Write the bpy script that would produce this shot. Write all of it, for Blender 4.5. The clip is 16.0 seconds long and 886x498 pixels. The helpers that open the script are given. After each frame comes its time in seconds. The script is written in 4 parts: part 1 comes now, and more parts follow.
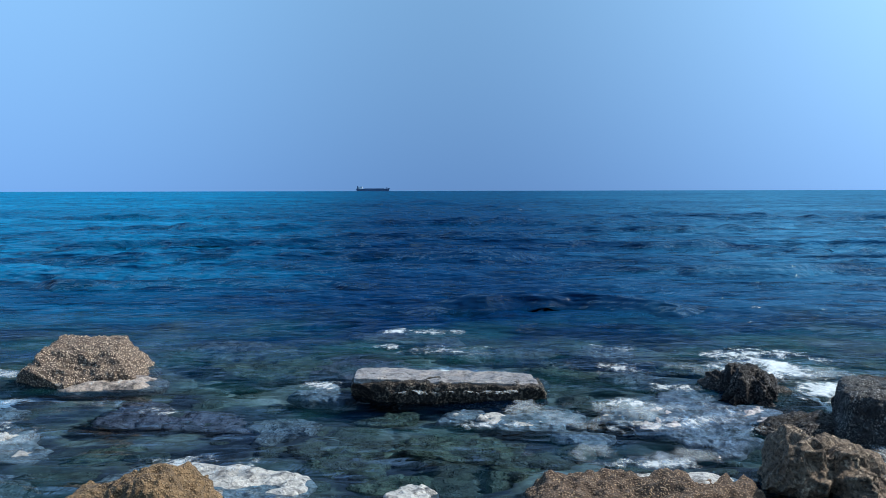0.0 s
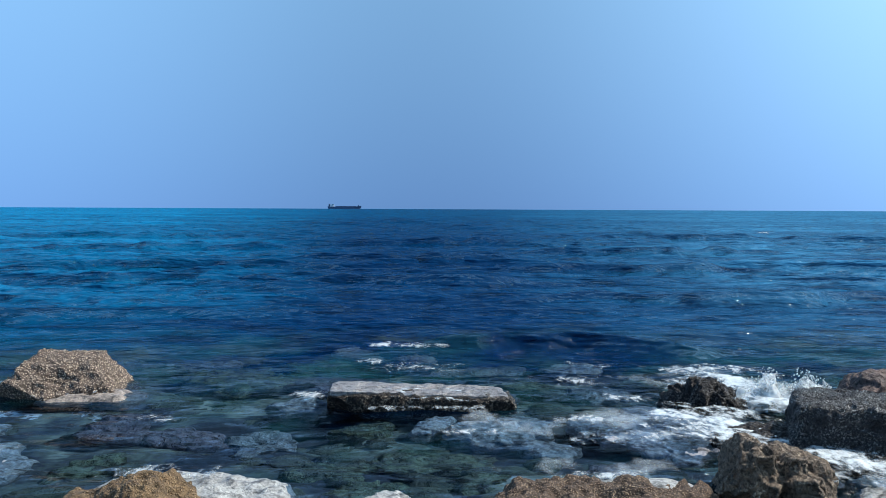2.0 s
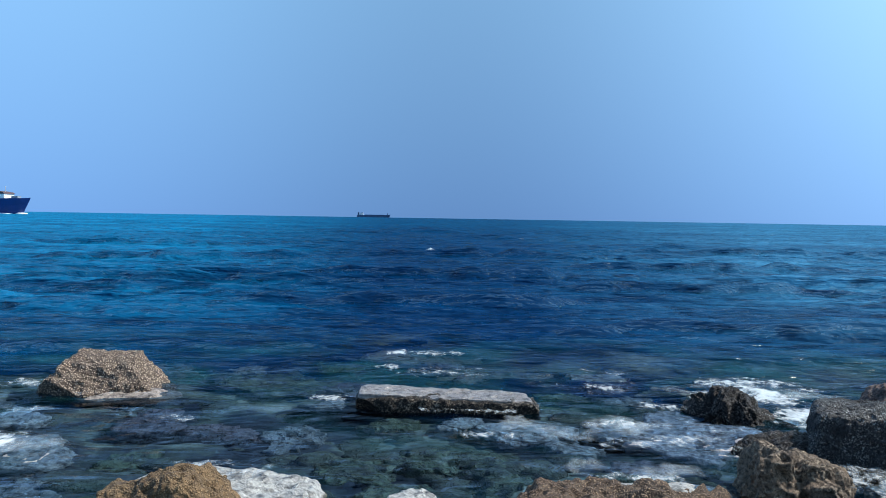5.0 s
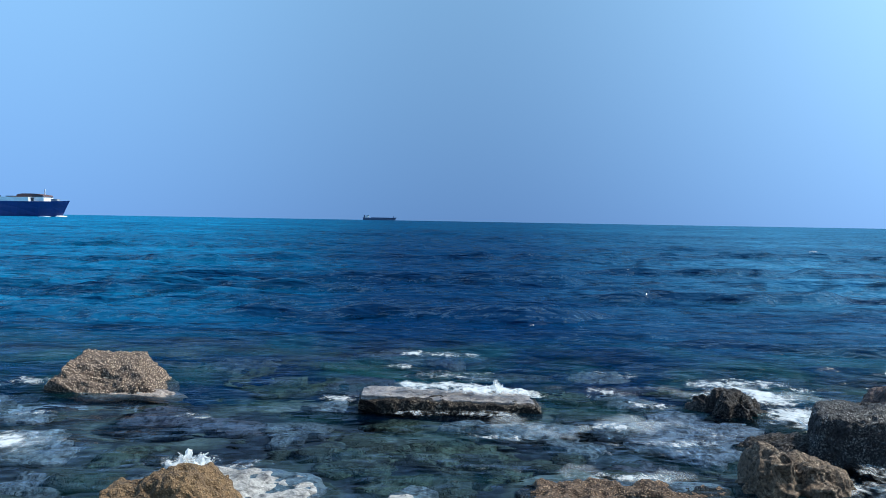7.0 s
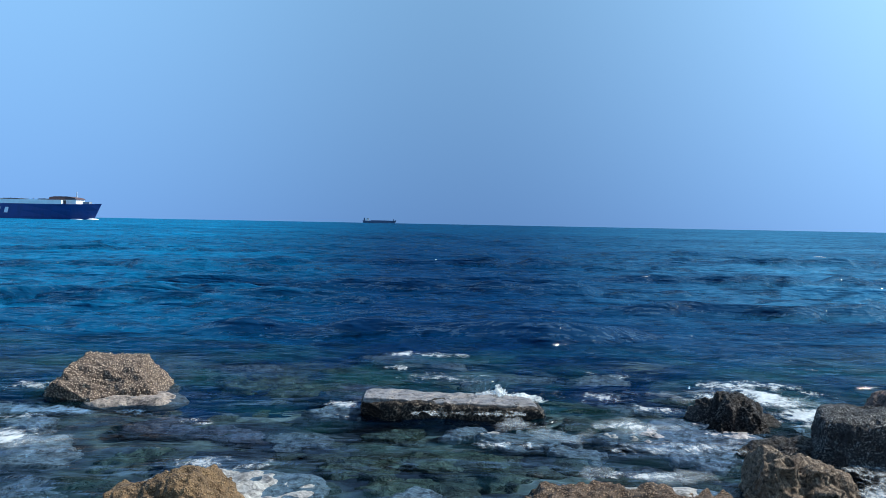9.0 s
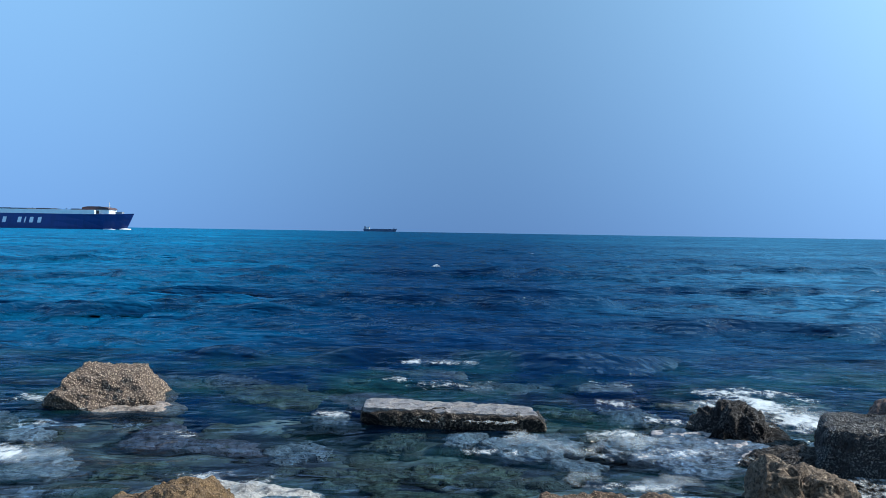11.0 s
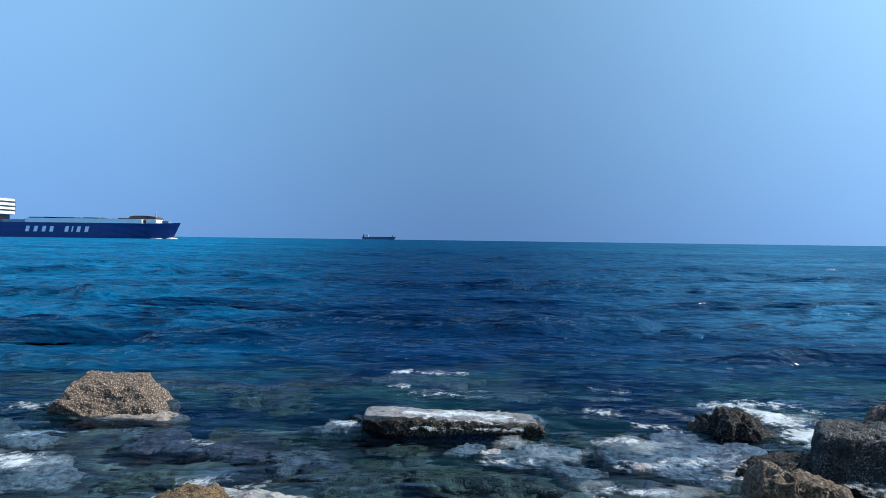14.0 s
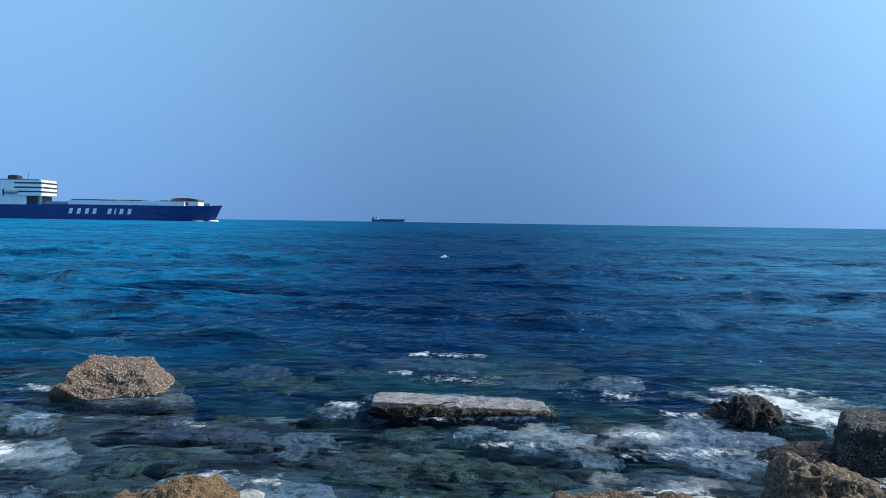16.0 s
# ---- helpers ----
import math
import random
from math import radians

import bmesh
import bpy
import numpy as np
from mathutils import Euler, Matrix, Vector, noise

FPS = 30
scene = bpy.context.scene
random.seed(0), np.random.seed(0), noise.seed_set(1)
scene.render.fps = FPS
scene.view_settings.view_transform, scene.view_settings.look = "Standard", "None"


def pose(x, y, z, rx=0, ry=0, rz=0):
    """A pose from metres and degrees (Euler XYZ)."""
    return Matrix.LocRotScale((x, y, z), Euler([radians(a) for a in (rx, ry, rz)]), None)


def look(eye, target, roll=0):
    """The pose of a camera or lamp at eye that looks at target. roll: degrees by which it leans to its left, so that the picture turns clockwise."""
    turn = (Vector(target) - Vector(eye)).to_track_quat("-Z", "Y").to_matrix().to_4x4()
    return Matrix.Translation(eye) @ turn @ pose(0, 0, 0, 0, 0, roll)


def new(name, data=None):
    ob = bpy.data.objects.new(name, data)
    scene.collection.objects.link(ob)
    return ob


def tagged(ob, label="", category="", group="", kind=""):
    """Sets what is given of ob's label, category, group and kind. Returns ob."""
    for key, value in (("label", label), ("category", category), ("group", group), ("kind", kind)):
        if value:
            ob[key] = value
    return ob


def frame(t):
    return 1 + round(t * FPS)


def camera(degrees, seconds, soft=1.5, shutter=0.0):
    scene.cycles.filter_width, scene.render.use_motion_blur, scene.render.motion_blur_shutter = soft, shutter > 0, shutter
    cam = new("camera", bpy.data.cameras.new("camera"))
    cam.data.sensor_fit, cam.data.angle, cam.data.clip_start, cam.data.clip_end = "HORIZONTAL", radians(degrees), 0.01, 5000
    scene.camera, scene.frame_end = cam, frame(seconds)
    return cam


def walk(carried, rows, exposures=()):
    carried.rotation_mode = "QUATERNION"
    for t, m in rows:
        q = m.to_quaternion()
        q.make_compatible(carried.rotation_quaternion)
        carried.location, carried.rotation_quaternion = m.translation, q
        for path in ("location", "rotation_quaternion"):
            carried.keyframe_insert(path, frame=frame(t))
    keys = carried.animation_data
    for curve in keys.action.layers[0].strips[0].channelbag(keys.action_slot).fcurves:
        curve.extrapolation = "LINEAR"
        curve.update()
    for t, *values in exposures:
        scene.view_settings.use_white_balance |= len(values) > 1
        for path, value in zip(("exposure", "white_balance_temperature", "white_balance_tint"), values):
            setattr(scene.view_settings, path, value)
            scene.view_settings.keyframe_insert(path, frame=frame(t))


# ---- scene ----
cam = camera(54.0, 16.0, soft=0.7)
walk(cam, [
    (0.0, pose(0.024, 0.563, 2.220, 86.150, 0.130, -0.409)),
    (0.5, pose(-0.030, 0.482, 2.244, 86.457, 0.105, -2.845)),
    (1.0, pose(-0.028, 0.384, 2.243, 86.768, -0.125, -3.389)),
    (1.5, pose(-0.023, 0.309, 2.233, 87.084, -0.223, -2.883)),
    (2.0, pose(-0.007, 0.200, 2.234, 87.352, -0.269, -2.270)),
    (2.5, pose(-0.003, 0.108, 2.234, 87.549, -0.393, -1.742)),
    (3.0, pose(0.003, 0.048, 2.233, 87.753, -0.478, -1.140)),
    (3.5, pose(-0.013, 0.021, 2.227, 87.850, -0.539, -0.805)),
    (6.0, pose(0.009, -0.083, 2.218, 88.049, -1.066, -0.222)),
    (6.5, pose(0.022, -0.088, 2.213, 88.116, -1.020, -0.106)),
    (7.0, pose(0.030, -0.091, 2.214, 88.140, -0.992, 0.004)),
    (7.5, pose(0.012, -0.104, 2.211, 88.180, -0.984, -0.064)),
    (8.0, pose(0.004, -0.097, 2.208, 88.211, -0.934, -0.135)),
    (8.5, pose(0.020, -0.092, 2.201, 88.281, -0.946, -0.033)),
    (9.0, pose(-0.003, -0.086, 2.209, 88.339, -1.100, 0.004)),
    (11.5, pose(0.008, -0.035, 2.209, 88.990, -0.844, 0.069)),
    (12.0, pose(0.007, -0.035, 2.216, 89.061, -0.770, 0.110)),
    (12.5, pose(0.002, -0.060, 2.214, 89.174, -0.762, 0.183)),
    (13.0, pose(-0.008, -0.060, 2.220, 89.256, -0.741, 0.075)),
    (13.5, pose(0.001, -0.106, 2.224, 89.293, -0.811, 0.148)),
    (14.0, pose(-0.006, -0.146, 2.229, 89.396, -0.778, -0.039)),
    (14.5, pose(0.006, -0.163, 2.222, 89.428, -0.840, -0.112)),
    (15.0, pose(-0.001, -0.146, 2.214, 89.469, -0.871, -0.214)),
    (15.5, pose(-0.012, -0.015, 2.214, 89.032, -1.065, 0.140)),
    (16.0, pose(-0.015, 0.167, 2.219, 88.234, -0.877, 0.579)),
], exposures=((0.0, 0.44), (8.0, 0.42), (12.0, 0.33), (16.0, 0.30)))

# ---- world, sun, exposure ----
SUN_EL, SUN_AZ = radians(52.0), radians(76.0)      # azimuth clockwise from +y, seen from above
world = bpy.data.worlds.new("sky")
scene.world = world
world.use_nodes = True
wt = world.node_tree
wt.nodes.clear()
w_out = wt.nodes.new("ShaderNodeOutputWorld")
w_bg = wt.nodes.new("ShaderNodeBackground")
w_sky = wt.nodes.new("ShaderNodeTexSky")
w_sky.sky_type = "NISHITA"
w_sky.sun_disc = False
w_sky.sun_elevation, w_sky.sun_rotation = SUN_EL, SUN_AZ
w_sky.air_density, w_sky.dust_density, w_sky.ozone_density = 1.0, 1.3, 2.2
w_co = wt.nodes.new("ShaderNodeTexCoord")
w_sep = wt.nodes.new("ShaderNodeSeparateXYZ")
w_ramp = wt.nodes.new("ShaderNodeValToRGB")
w_ramp.color_ramp.elements[0].position, w_ramp.color_ramp.elements[0].color = 0.0, (0.30, 0.43, 0.605, 1)
w_ramp.color_ramp.elements[1].position, w_ramp.color_ramp.elements[1].color = 0.30, (0.77, 1.0, 0.97, 1)
w_mul = wt.nodes.new("ShaderNodeMix")
w_mul.data_type, w_mul.blend_type = "RGBA", "MULTIPLY"
w_mul.inputs[0].default_value = 1.0
wt.links.new(w_co.outputs["Generated"], w_sep.inputs[0])
wt.links.new(w_sep.outputs[2], w_ramp.inputs[0])
# a clear dry sky: the haze band at the horizon is left out by looking the sky up a little higher
w_lift = wt.nodes.new("ShaderNodeMath")
w_lift.operation = "MULTIPLY_ADD"
w_lift.inputs[1].default_value, w_lift.inputs[2].default_value = 0.85, 0.20
w_com = wt.nodes.new("ShaderNodeCombineXYZ")
w_nrm = wt.nodes.new("ShaderNodeVectorMath")
w_nrm.operation = "NORMALIZE"
wt.links.new(w_sep.outputs[2], w_lift.inputs[0])
wt.links.new(w_sep.outputs[0], w_com.inputs[0])
wt.links.new(w_sep.outputs[1], w_com.inputs[1])
wt.links.new(w_lift.outputs[0], w_com.inputs[2])
wt.links.new(w_com.outputs[0], w_nrm.inputs[0])
wt.links.new(w_nrm.outputs[0], w_sky.inputs[0])
wt.links.new(w_sky.outputs[0], w_mul.inputs[6])
wt.links.new(w_ramp.outputs[0], w_mul.inputs[7])
# the clear sky is darkest a quarter turn from the sun and pales to both sides of that
w_side = wt.nodes.new("ShaderNodeValToRGB")
w_side.color_ramp.interpolation = "EASE"
w_side.color_ramp.elements[0].position, w_side.color_ramp.elements[0].color = 0.24, (1.0, 1.0, 1.0, 1)
w_side.color_ramp.elements[1].position, w_side.color_ramp.elements[1].color = 0.53, (0.55, 0.56, 0.575, 1)
w_east = w_side.color_ramp.elements.new(0.80)
w_east.color = (0.86, 0.86, 0.84, 1)
w_half = wt.nodes.new("ShaderNodeMath")
w_half.operation = "MULTIPLY_ADD"
w_half.inputs[1].default_value, w_half.inputs[2].default_value = 0.5, 0.5
w_mul2 = wt.nodes.new("ShaderNodeMix")
w_mul2.data_type, w_mul2.blend_type = "RGBA", "MULTIPLY"
w_mul2.inputs[0].default_value = 1.0
wt.links.new(w_sep.outputs[0], w_half.inputs[0])
wt.links.new(w_half.outputs[0], w_side.inputs[0])
wt.links.new(w_mul.outputs[2], w_mul2.inputs[6])
wt.links.new(w_side.outputs[0], w_mul2.inputs[7])
wt.links.new(w_mul2.outputs[2], w_bg.inputs[0])
w_bg.inputs[1].default_value = 0.228
wt.links.new(w_bg.outputs[0], w_out.inputs[0])

sun = new("sun", bpy.data.lights.new("sun", "SUN"))
sun.data.energy, sun.data.angle, sun.data.color = 3.6, radians(0.55), (1.0, 0.95, 0.87)
to_sun = Vector((math.sin(SUN_AZ) * math.cos(SUN_EL), math.cos(SUN_AZ) * math.cos(SUN_EL), math.sin(SUN_EL)))
sun.matrix_world = look(to_sun * 100, (0, 0, 0))


# ---- materials ----
def material(name):
    m = bpy.data.materials.new(name)
    m.use_nodes = True
    return m, m.node_tree, m.node_tree.nodes["Principled BSDF"]


def node(nt, kind, **sets):
    n = nt.nodes.new(kind)
    for key, value in sets.items():
        n.inputs[key].default_value = value
    return n


def ramp(nt, source, *stops):
    r = nt.nodes.new("ShaderNodeValToRGB")
    while len(r.color_ramp.elements) < len(stops):
        r.color_ramp.elements.new(0.5)
    for e, (p, c) in zip(r.color_ramp.elements, stops):
        e.position, e.color = p, (*c, 1) if len(c) == 3 else c
    nt.links.new(source, r.inputs[0])
    return r.outputs[0]


def mix(nt, fac, a, b, blend="MIX"):
    m = nt.nodes.new("ShaderNodeMix")
    m.data_type, m.blend_type = "RGBA", blend
    for slot, value in ((0, fac), (6, a), (7, b)):
        if isinstance(value, (int, float)):
            m.inputs[slot].default_value = value
        elif isinstance(value, tuple):
            m.inputs[slot].default_value = (*value, 1)
        else:
            nt.links.new(value, m.inputs[slot])
    return m.outputs[2]


def calc(nt, op, a, b=0.0, clamp=False):
    m = nt.nodes.new("ShaderNodeMath")
    m.operation, m.use_clamp = op, clamp
    for slot, value in ((0, a), (1, b)):
        if isinstance(value, (int, float)):
            m.inputs[slot].default_value = value
        else:
            nt.links.new(value, m.inputs[slot])
    return m.outputs[0]


def noise_tex(nt, co, scale, detail=4.0, rough=0.55, stretch=None):
    if stretch:
        mp = nt.nodes.new("ShaderNodeMapping")
        mp.inputs["Scale"].default_value = stretch
        nt.links.new(co, mp.inputs[0])
        co = mp.outputs[0]
    n = node(nt, "ShaderNodeTexNoise", Scale=scale, Detail=detail, Roughness=rough)
    nt.links.new(co, n.inputs["Vector"])
    return n.outputs[0]


def rock_material(name, dark, mid, pale, cells=24.0, speck=0.5, rough=0.8, bump=0.9, beads=False, shine=0.5):
    """Weathered sea rock: large stains, a skin of barnacles or pebbles, fine grain."""
    m, nt, bs = material(name)
    geo = nt.nodes.new("ShaderNodeNewGeometry")
    co = geo.outputs["Position"]
    big = noise_tex(nt, co, 2.2, 5.0, 0.6)
    fine = noise_tex(nt, co, 38.0, 4.0, 0.65)
    warp = nt.nodes.new("ShaderNodeMix")
    warp.data_type, warp.blend_type = "RGBA", "ADD"
    warp.inputs[0].default_value = 0.05
    nt.links.new(co, warp.inputs[6])
    wn = node(nt, "ShaderNodeTexNoise", Scale=9.0, Detail=2.0)
    nt.links.new(co, wn.inputs["Vector"])
    nt.links.new(wn.outputs[1], warp.inputs[7])
    vor = node(nt, "ShaderNodeTexVoronoi", Scale=cells, Randomness=1.0)
    nt.links.new(warp.outputs[2], vor.inputs["Vector"])
    base = ramp(nt, big, (0.30, dark), (0.50, mid), (0.72, mid))
    if beads:
        bead = ramp(nt, vor.outputs["Distance"], (0.0, (1, 1, 1)), (0.30, (0.85, 0.85, 0.85)), (0.48, (0, 0, 0)))
    else:
        bead = ramp(nt, noise_tex(nt, co, cells, 3.0, 0.6), (0.50, (0, 0, 0)), (0.58, (1, 1, 1)))
    patch = ramp(nt, noise_tex(nt, co, 5.0, 3.0, 0.6), (0.32, (0.65, 0.65, 0.65)) if beads else (0.38, (0, 0, 0)), (0.60, (1, 1, 1)))
    amount = calc(nt, "MULTIPLY", calc(nt, "MULTIPLY", bead, patch), speck)
    c = mix(nt, amount, base, pale)
    # hollows in the crust: their shade multiplied into the colour as noise
    hollow_shade = ramp(nt, noise_tex(nt, co, cells * (0.4 if beads else 0.8), 4.0, 0.65), (0.30 if beads else 0.36, (0.12, 0.11, 0.11)), (0.44 if beads else 0.52, (1, 1, 1)))
    c = mix(nt, 0.85, c, hollow_shade, "MULTIPLY")
    grain = ramp(nt, fine, (0.3, (0.55, 0.55, 0.55)), (0.7, (1.35, 1.35, 1.35)))
    c = mix(nt, 1.0, c, grain, "MULTIPLY")
    nt.links.new(c, bs.inputs["Base Color"])
    bs.inputs["Roughness"].default_value = rough
    bs.inputs["Specular IOR Level"].default_value = shine
    b1 = node(nt, "ShaderNodeBump", Strength=bump, Distance=0.03)
    h = calc(nt, "ADD", calc(nt, "MULTIPLY", bead, 0.8), calc(nt, "MULTIPLY", fine, 0.7))
    nt.links.new(h, b1.inputs["Height"])
    nt.links.new(b1.outputs[0], bs.inputs["Normal"])
    return m


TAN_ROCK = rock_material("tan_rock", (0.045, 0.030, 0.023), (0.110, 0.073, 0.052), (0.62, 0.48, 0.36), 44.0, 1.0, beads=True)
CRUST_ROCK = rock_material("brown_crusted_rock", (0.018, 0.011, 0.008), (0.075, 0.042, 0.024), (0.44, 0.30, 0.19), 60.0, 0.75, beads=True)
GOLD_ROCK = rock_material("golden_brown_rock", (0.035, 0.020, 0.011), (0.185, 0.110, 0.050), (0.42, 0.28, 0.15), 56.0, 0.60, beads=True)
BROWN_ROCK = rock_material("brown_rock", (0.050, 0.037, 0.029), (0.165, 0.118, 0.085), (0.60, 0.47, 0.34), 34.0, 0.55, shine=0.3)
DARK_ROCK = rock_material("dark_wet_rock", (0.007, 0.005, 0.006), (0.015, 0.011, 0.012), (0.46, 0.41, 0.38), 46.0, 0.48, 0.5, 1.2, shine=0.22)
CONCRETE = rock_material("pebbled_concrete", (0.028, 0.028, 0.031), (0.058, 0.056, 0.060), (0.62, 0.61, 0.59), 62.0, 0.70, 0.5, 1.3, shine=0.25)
# slab front and underside: shade put into a near-black base
SLAB_SHADED = rock_material("slab_shaded_rock", (0.006, 0.005, 0.005), (0.022, 0.016, 0.014), (0.54, 0.44, 0.34), 36.0, 0.50, 0.5, shine=0.2)
PALE_ROCK = rock_material("pale_washed_rock", (0.22, 0.21, 0.20), (0.36, 0.35, 0.33), (0.52, 0.51, 0.49), 14.0, 0.5, 0.4, 0.5)
WASHED_MAUVE = rock_material("washed_mauve_rock", (0.24, 0.22, 0.23), (0.38, 0.345, 0.35), (0.56, 0.53, 0.52), 13.0, 0.4, 0.35, 0.5)
SLAB_TOP = rock_material("slab_wet_lit_top", (0.16, 0.14, 0.13), (0.26, 0.23, 0.215), (0.36, 0.33, 0.31), 14.0, 0.4, 0.3, 0.5)
WASHED_TAN = rock_material("washed_tan_rock", (0.15, 0.115, 0.095), (0.30, 0.24, 0.20), (0.50, 0.43, 0.37), 18.0, 0.5, 0.4, 0.6)
SUNKEN = [rock_material("sunken_grey_rock", (0.07, 0.08, 0.09), (0.22, 0.23, 0.23), (0.42, 0.42, 0.40), 10.0, 0.5, 0.6),
          rock_material("sunken_olive_rock", (0.03, 0.045, 0.03), (0.11, 0.135, 0.080), (0.26, 0.28, 0.18), 9.0, 0.5, 0.6),
          rock_material("sunken_mauve_rock", (0.06, 0.055, 0.07), (0.17, 0.145, 0.165), (0.32, 0.28, 0.29), 11.0, 0.4, 0.6)]
RED_ROCK = rock_material("red_brown_rock", (0.05, 0.03, 0.028), (0.13, 0.075, 0.06), (0.28, 0.2, 0.17), 20.0, 0.4, 0.7)


def seabed_material():
    m, nt, bs = material("seabed")
    co = nt.nodes.new("ShaderNodeNewGeometry").outputs["Position"]
    c = ramp(nt, noise_tex(nt, co, 0.75, 5.0, 0.62), (0.38, (0.008, 0.014, 0.026)), (0.46, (0.040, 0.048, 0.060)),
             (0.53, (0.11, 0.125, 0.10)), (0.62, (0.25, 0.27, 0.21)), (0.72, (0.42, 0.43, 0.38)))
    g = ramp(nt, noise_tex(nt, co, 9.0, 4.0, 0.6), (0.3, (0.45, 0.45, 0.45)), (0.7, (1.3, 1.3, 1.3)))
    c = mix(nt, 0.9, c, g, "MULTIPLY")
    # the dry shore above the water: tan grit and cobbles
    sep = nt.nodes.new("ShaderNodeSeparateXYZ")
    nt.links.new(co, sep.inputs[0])
    vor = node(nt, "ShaderNodeTexVoronoi", Scale=7.0)
    nt.links.new(co, vor.inputs["Vector"])
    cob = ramp(nt, vor.outputs["Distance"], (0.1, (0.36, 0.29, 0.21)), (0.45, (0.22, 0.17, 0.12)), (0.7, (0.06, 0.05, 0.04)))
    cob = mix(nt, 0.9, cob, g, "MULTIPLY")
    dry = ramp(nt, calc(nt, "ADD", calc(nt, "MULTIPLY", sep.outputs[2], 2.0), 0.3, True), (0.35, (0, 0, 0)), (0.7, (1, 1, 1)))
    nt.links.new(mix(nt, dry, c, cob), bs.inputs["Base Color"])
    bs.inputs["Roughness"].default_value = 0.9
    bm_ = node(nt, "ShaderNodeBump", Strength=0.6, Distance=0.05)
    nt.links.new(vor.outputs["Distance"], bm_.inputs["Height"])
    bm_.invert = True
    nt.links.new(bm_.outputs[0], bs.inputs["Normal"])
    return m


def water_material(name="sea_water", least=0.0):
    """Sea water: clear over the shallows, blue where it is deep, glossy and rippled."""
    m, nt, bs = material(name)
    nt.nodes.remove(bs)
    out = nt.nodes["Material Output"]
    co = nt.nodes.new("ShaderNodeNewGeometry").outputs["Position"]
    sep = nt.nodes.new("ShaderNodeSeparateXYZ")
    nt.links.new(co, sep.inputs[0])
    x, y = sep.outputs[0], sep.outputs[1]
    ob = nt.nodes.new("ShaderNodeTexCoord").outputs["Object"]
    ripple = noise_tex(nt, ob, 1.0, 2.0, 0.5, (2.4, 3.4, 1.0))
    chop = noise_tex(nt, ob, 1.0, 4.0, 0.55, (0.26, 0.52, 1.0))
    mid = noise_tex(nt, ob, 1.0, 3.0, 0.55, (0.85, 1.45, 1.0))
    swell = noise_tex(nt, ob, 1.0, 4.0, 0.6, (0.055, 0.16, 1.0))
    far = noise_tex(nt, co, 1.0, 3.0, 0.55, (0.010, 0.030, 1.0))
    b1 = node(nt, "ShaderNodeBump", Strength=1.0, Distance=0.075)
    nt.links.new(ripple, b1.inputs["Height"])
    b2 = node(nt, "ShaderNodeBump", Strength=0.9, Distance=0.9)
    nt.links.new(chop, b2.inputs["Height"])
    bm2 = node(nt, "ShaderNodeBump", Strength=1.0, Distance=0.27)
    nt.links.new(mid, bm2.inputs["Height"])
    nt.links.new(b1.outputs[0], bm2.inputs["Normal"])
    nt.links.new(bm2.outputs[0], b2.inputs["Normal"])
    b3 = node(nt, "ShaderNodeBump", Strength=0.6, Distance=2.0)
    nt.links.new(swell, b3.inputs["Height"])
    nt.links.new(b2.outputs[0], b3.inputs["Normal"])
    bumped = b3.outputs[0]
    # blue body: turquoise on the open sea to the left, darker inshore; sky reflection painted grey-blue on the right
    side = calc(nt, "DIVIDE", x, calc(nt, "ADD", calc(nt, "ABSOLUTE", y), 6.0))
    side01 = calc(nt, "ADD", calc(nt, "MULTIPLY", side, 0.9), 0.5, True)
    turq_sheen = ramp(nt, side01, (0.0, (1, 1, 1)), (0.26, (0.80, 0.80, 0.80)), (0.45, (0.05, 0.05, 0.05)), (0.58, (0.09, 0.09, 0.09)), (0.82, (1, 1, 1)))
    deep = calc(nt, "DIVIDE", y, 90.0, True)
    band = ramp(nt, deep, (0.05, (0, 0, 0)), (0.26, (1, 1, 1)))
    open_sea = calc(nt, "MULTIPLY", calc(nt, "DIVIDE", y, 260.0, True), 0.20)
    amount = calc(nt, "MULTIPLY", calc(nt, "MULTIPLY", turq_sheen, band),
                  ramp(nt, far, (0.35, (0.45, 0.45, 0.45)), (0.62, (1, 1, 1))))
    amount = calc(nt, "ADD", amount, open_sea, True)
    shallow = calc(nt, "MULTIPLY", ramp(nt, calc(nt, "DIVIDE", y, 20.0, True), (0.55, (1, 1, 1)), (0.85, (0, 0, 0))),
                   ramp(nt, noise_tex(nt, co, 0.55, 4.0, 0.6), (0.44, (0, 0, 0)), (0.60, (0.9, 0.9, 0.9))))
    open_sheen_c = mix(nt, ramp(nt, side01, (0.45, (0, 0, 0)), (0.75, (1, 1, 1))), (0.004, 0.180, 0.37), (0.032, 0.160, 0.295))
    body_c = mix(nt, amount, (0.0005, 0.016, 0.066), open_sheen_c)
    # wave troughs: shade put into the body colour where the bump noises run low
    trough_shade = ramp(nt, calc(nt, "DIVIDE", y, 120.0, True), (0.16, (1, 1, 1)), (0.6, (0.38, 0.38, 0.38)))
    body_c = mix(nt, calc(nt, "MULTIPLY", trough_shade, ramp(nt, swell, (0.38, (0.85, 0.85, 0.85)), (0.54, (0, 0, 0)))), body_c, (0.0005, 0.017, 0.062))
    body_c = mix(nt, calc(nt, "MULTIPLY", trough_shade, ramp(nt, chop, (0.34, (0.6, 0.6, 0.6)), (0.52, (0, 0, 0)))), body_c, (0.0005, 0.014, 0.052))
    body_c = mix(nt, calc(nt, "MULTIPLY", trough_shade, ramp(nt, mid, (0.36, (0.75, 0.75, 0.75)), (0.50, (0, 0, 0)))), body_c, (0.001, 0.014, 0.046))
    body_c = mix(nt, shallow, body_c, (0.010, 0.062, 0.066))
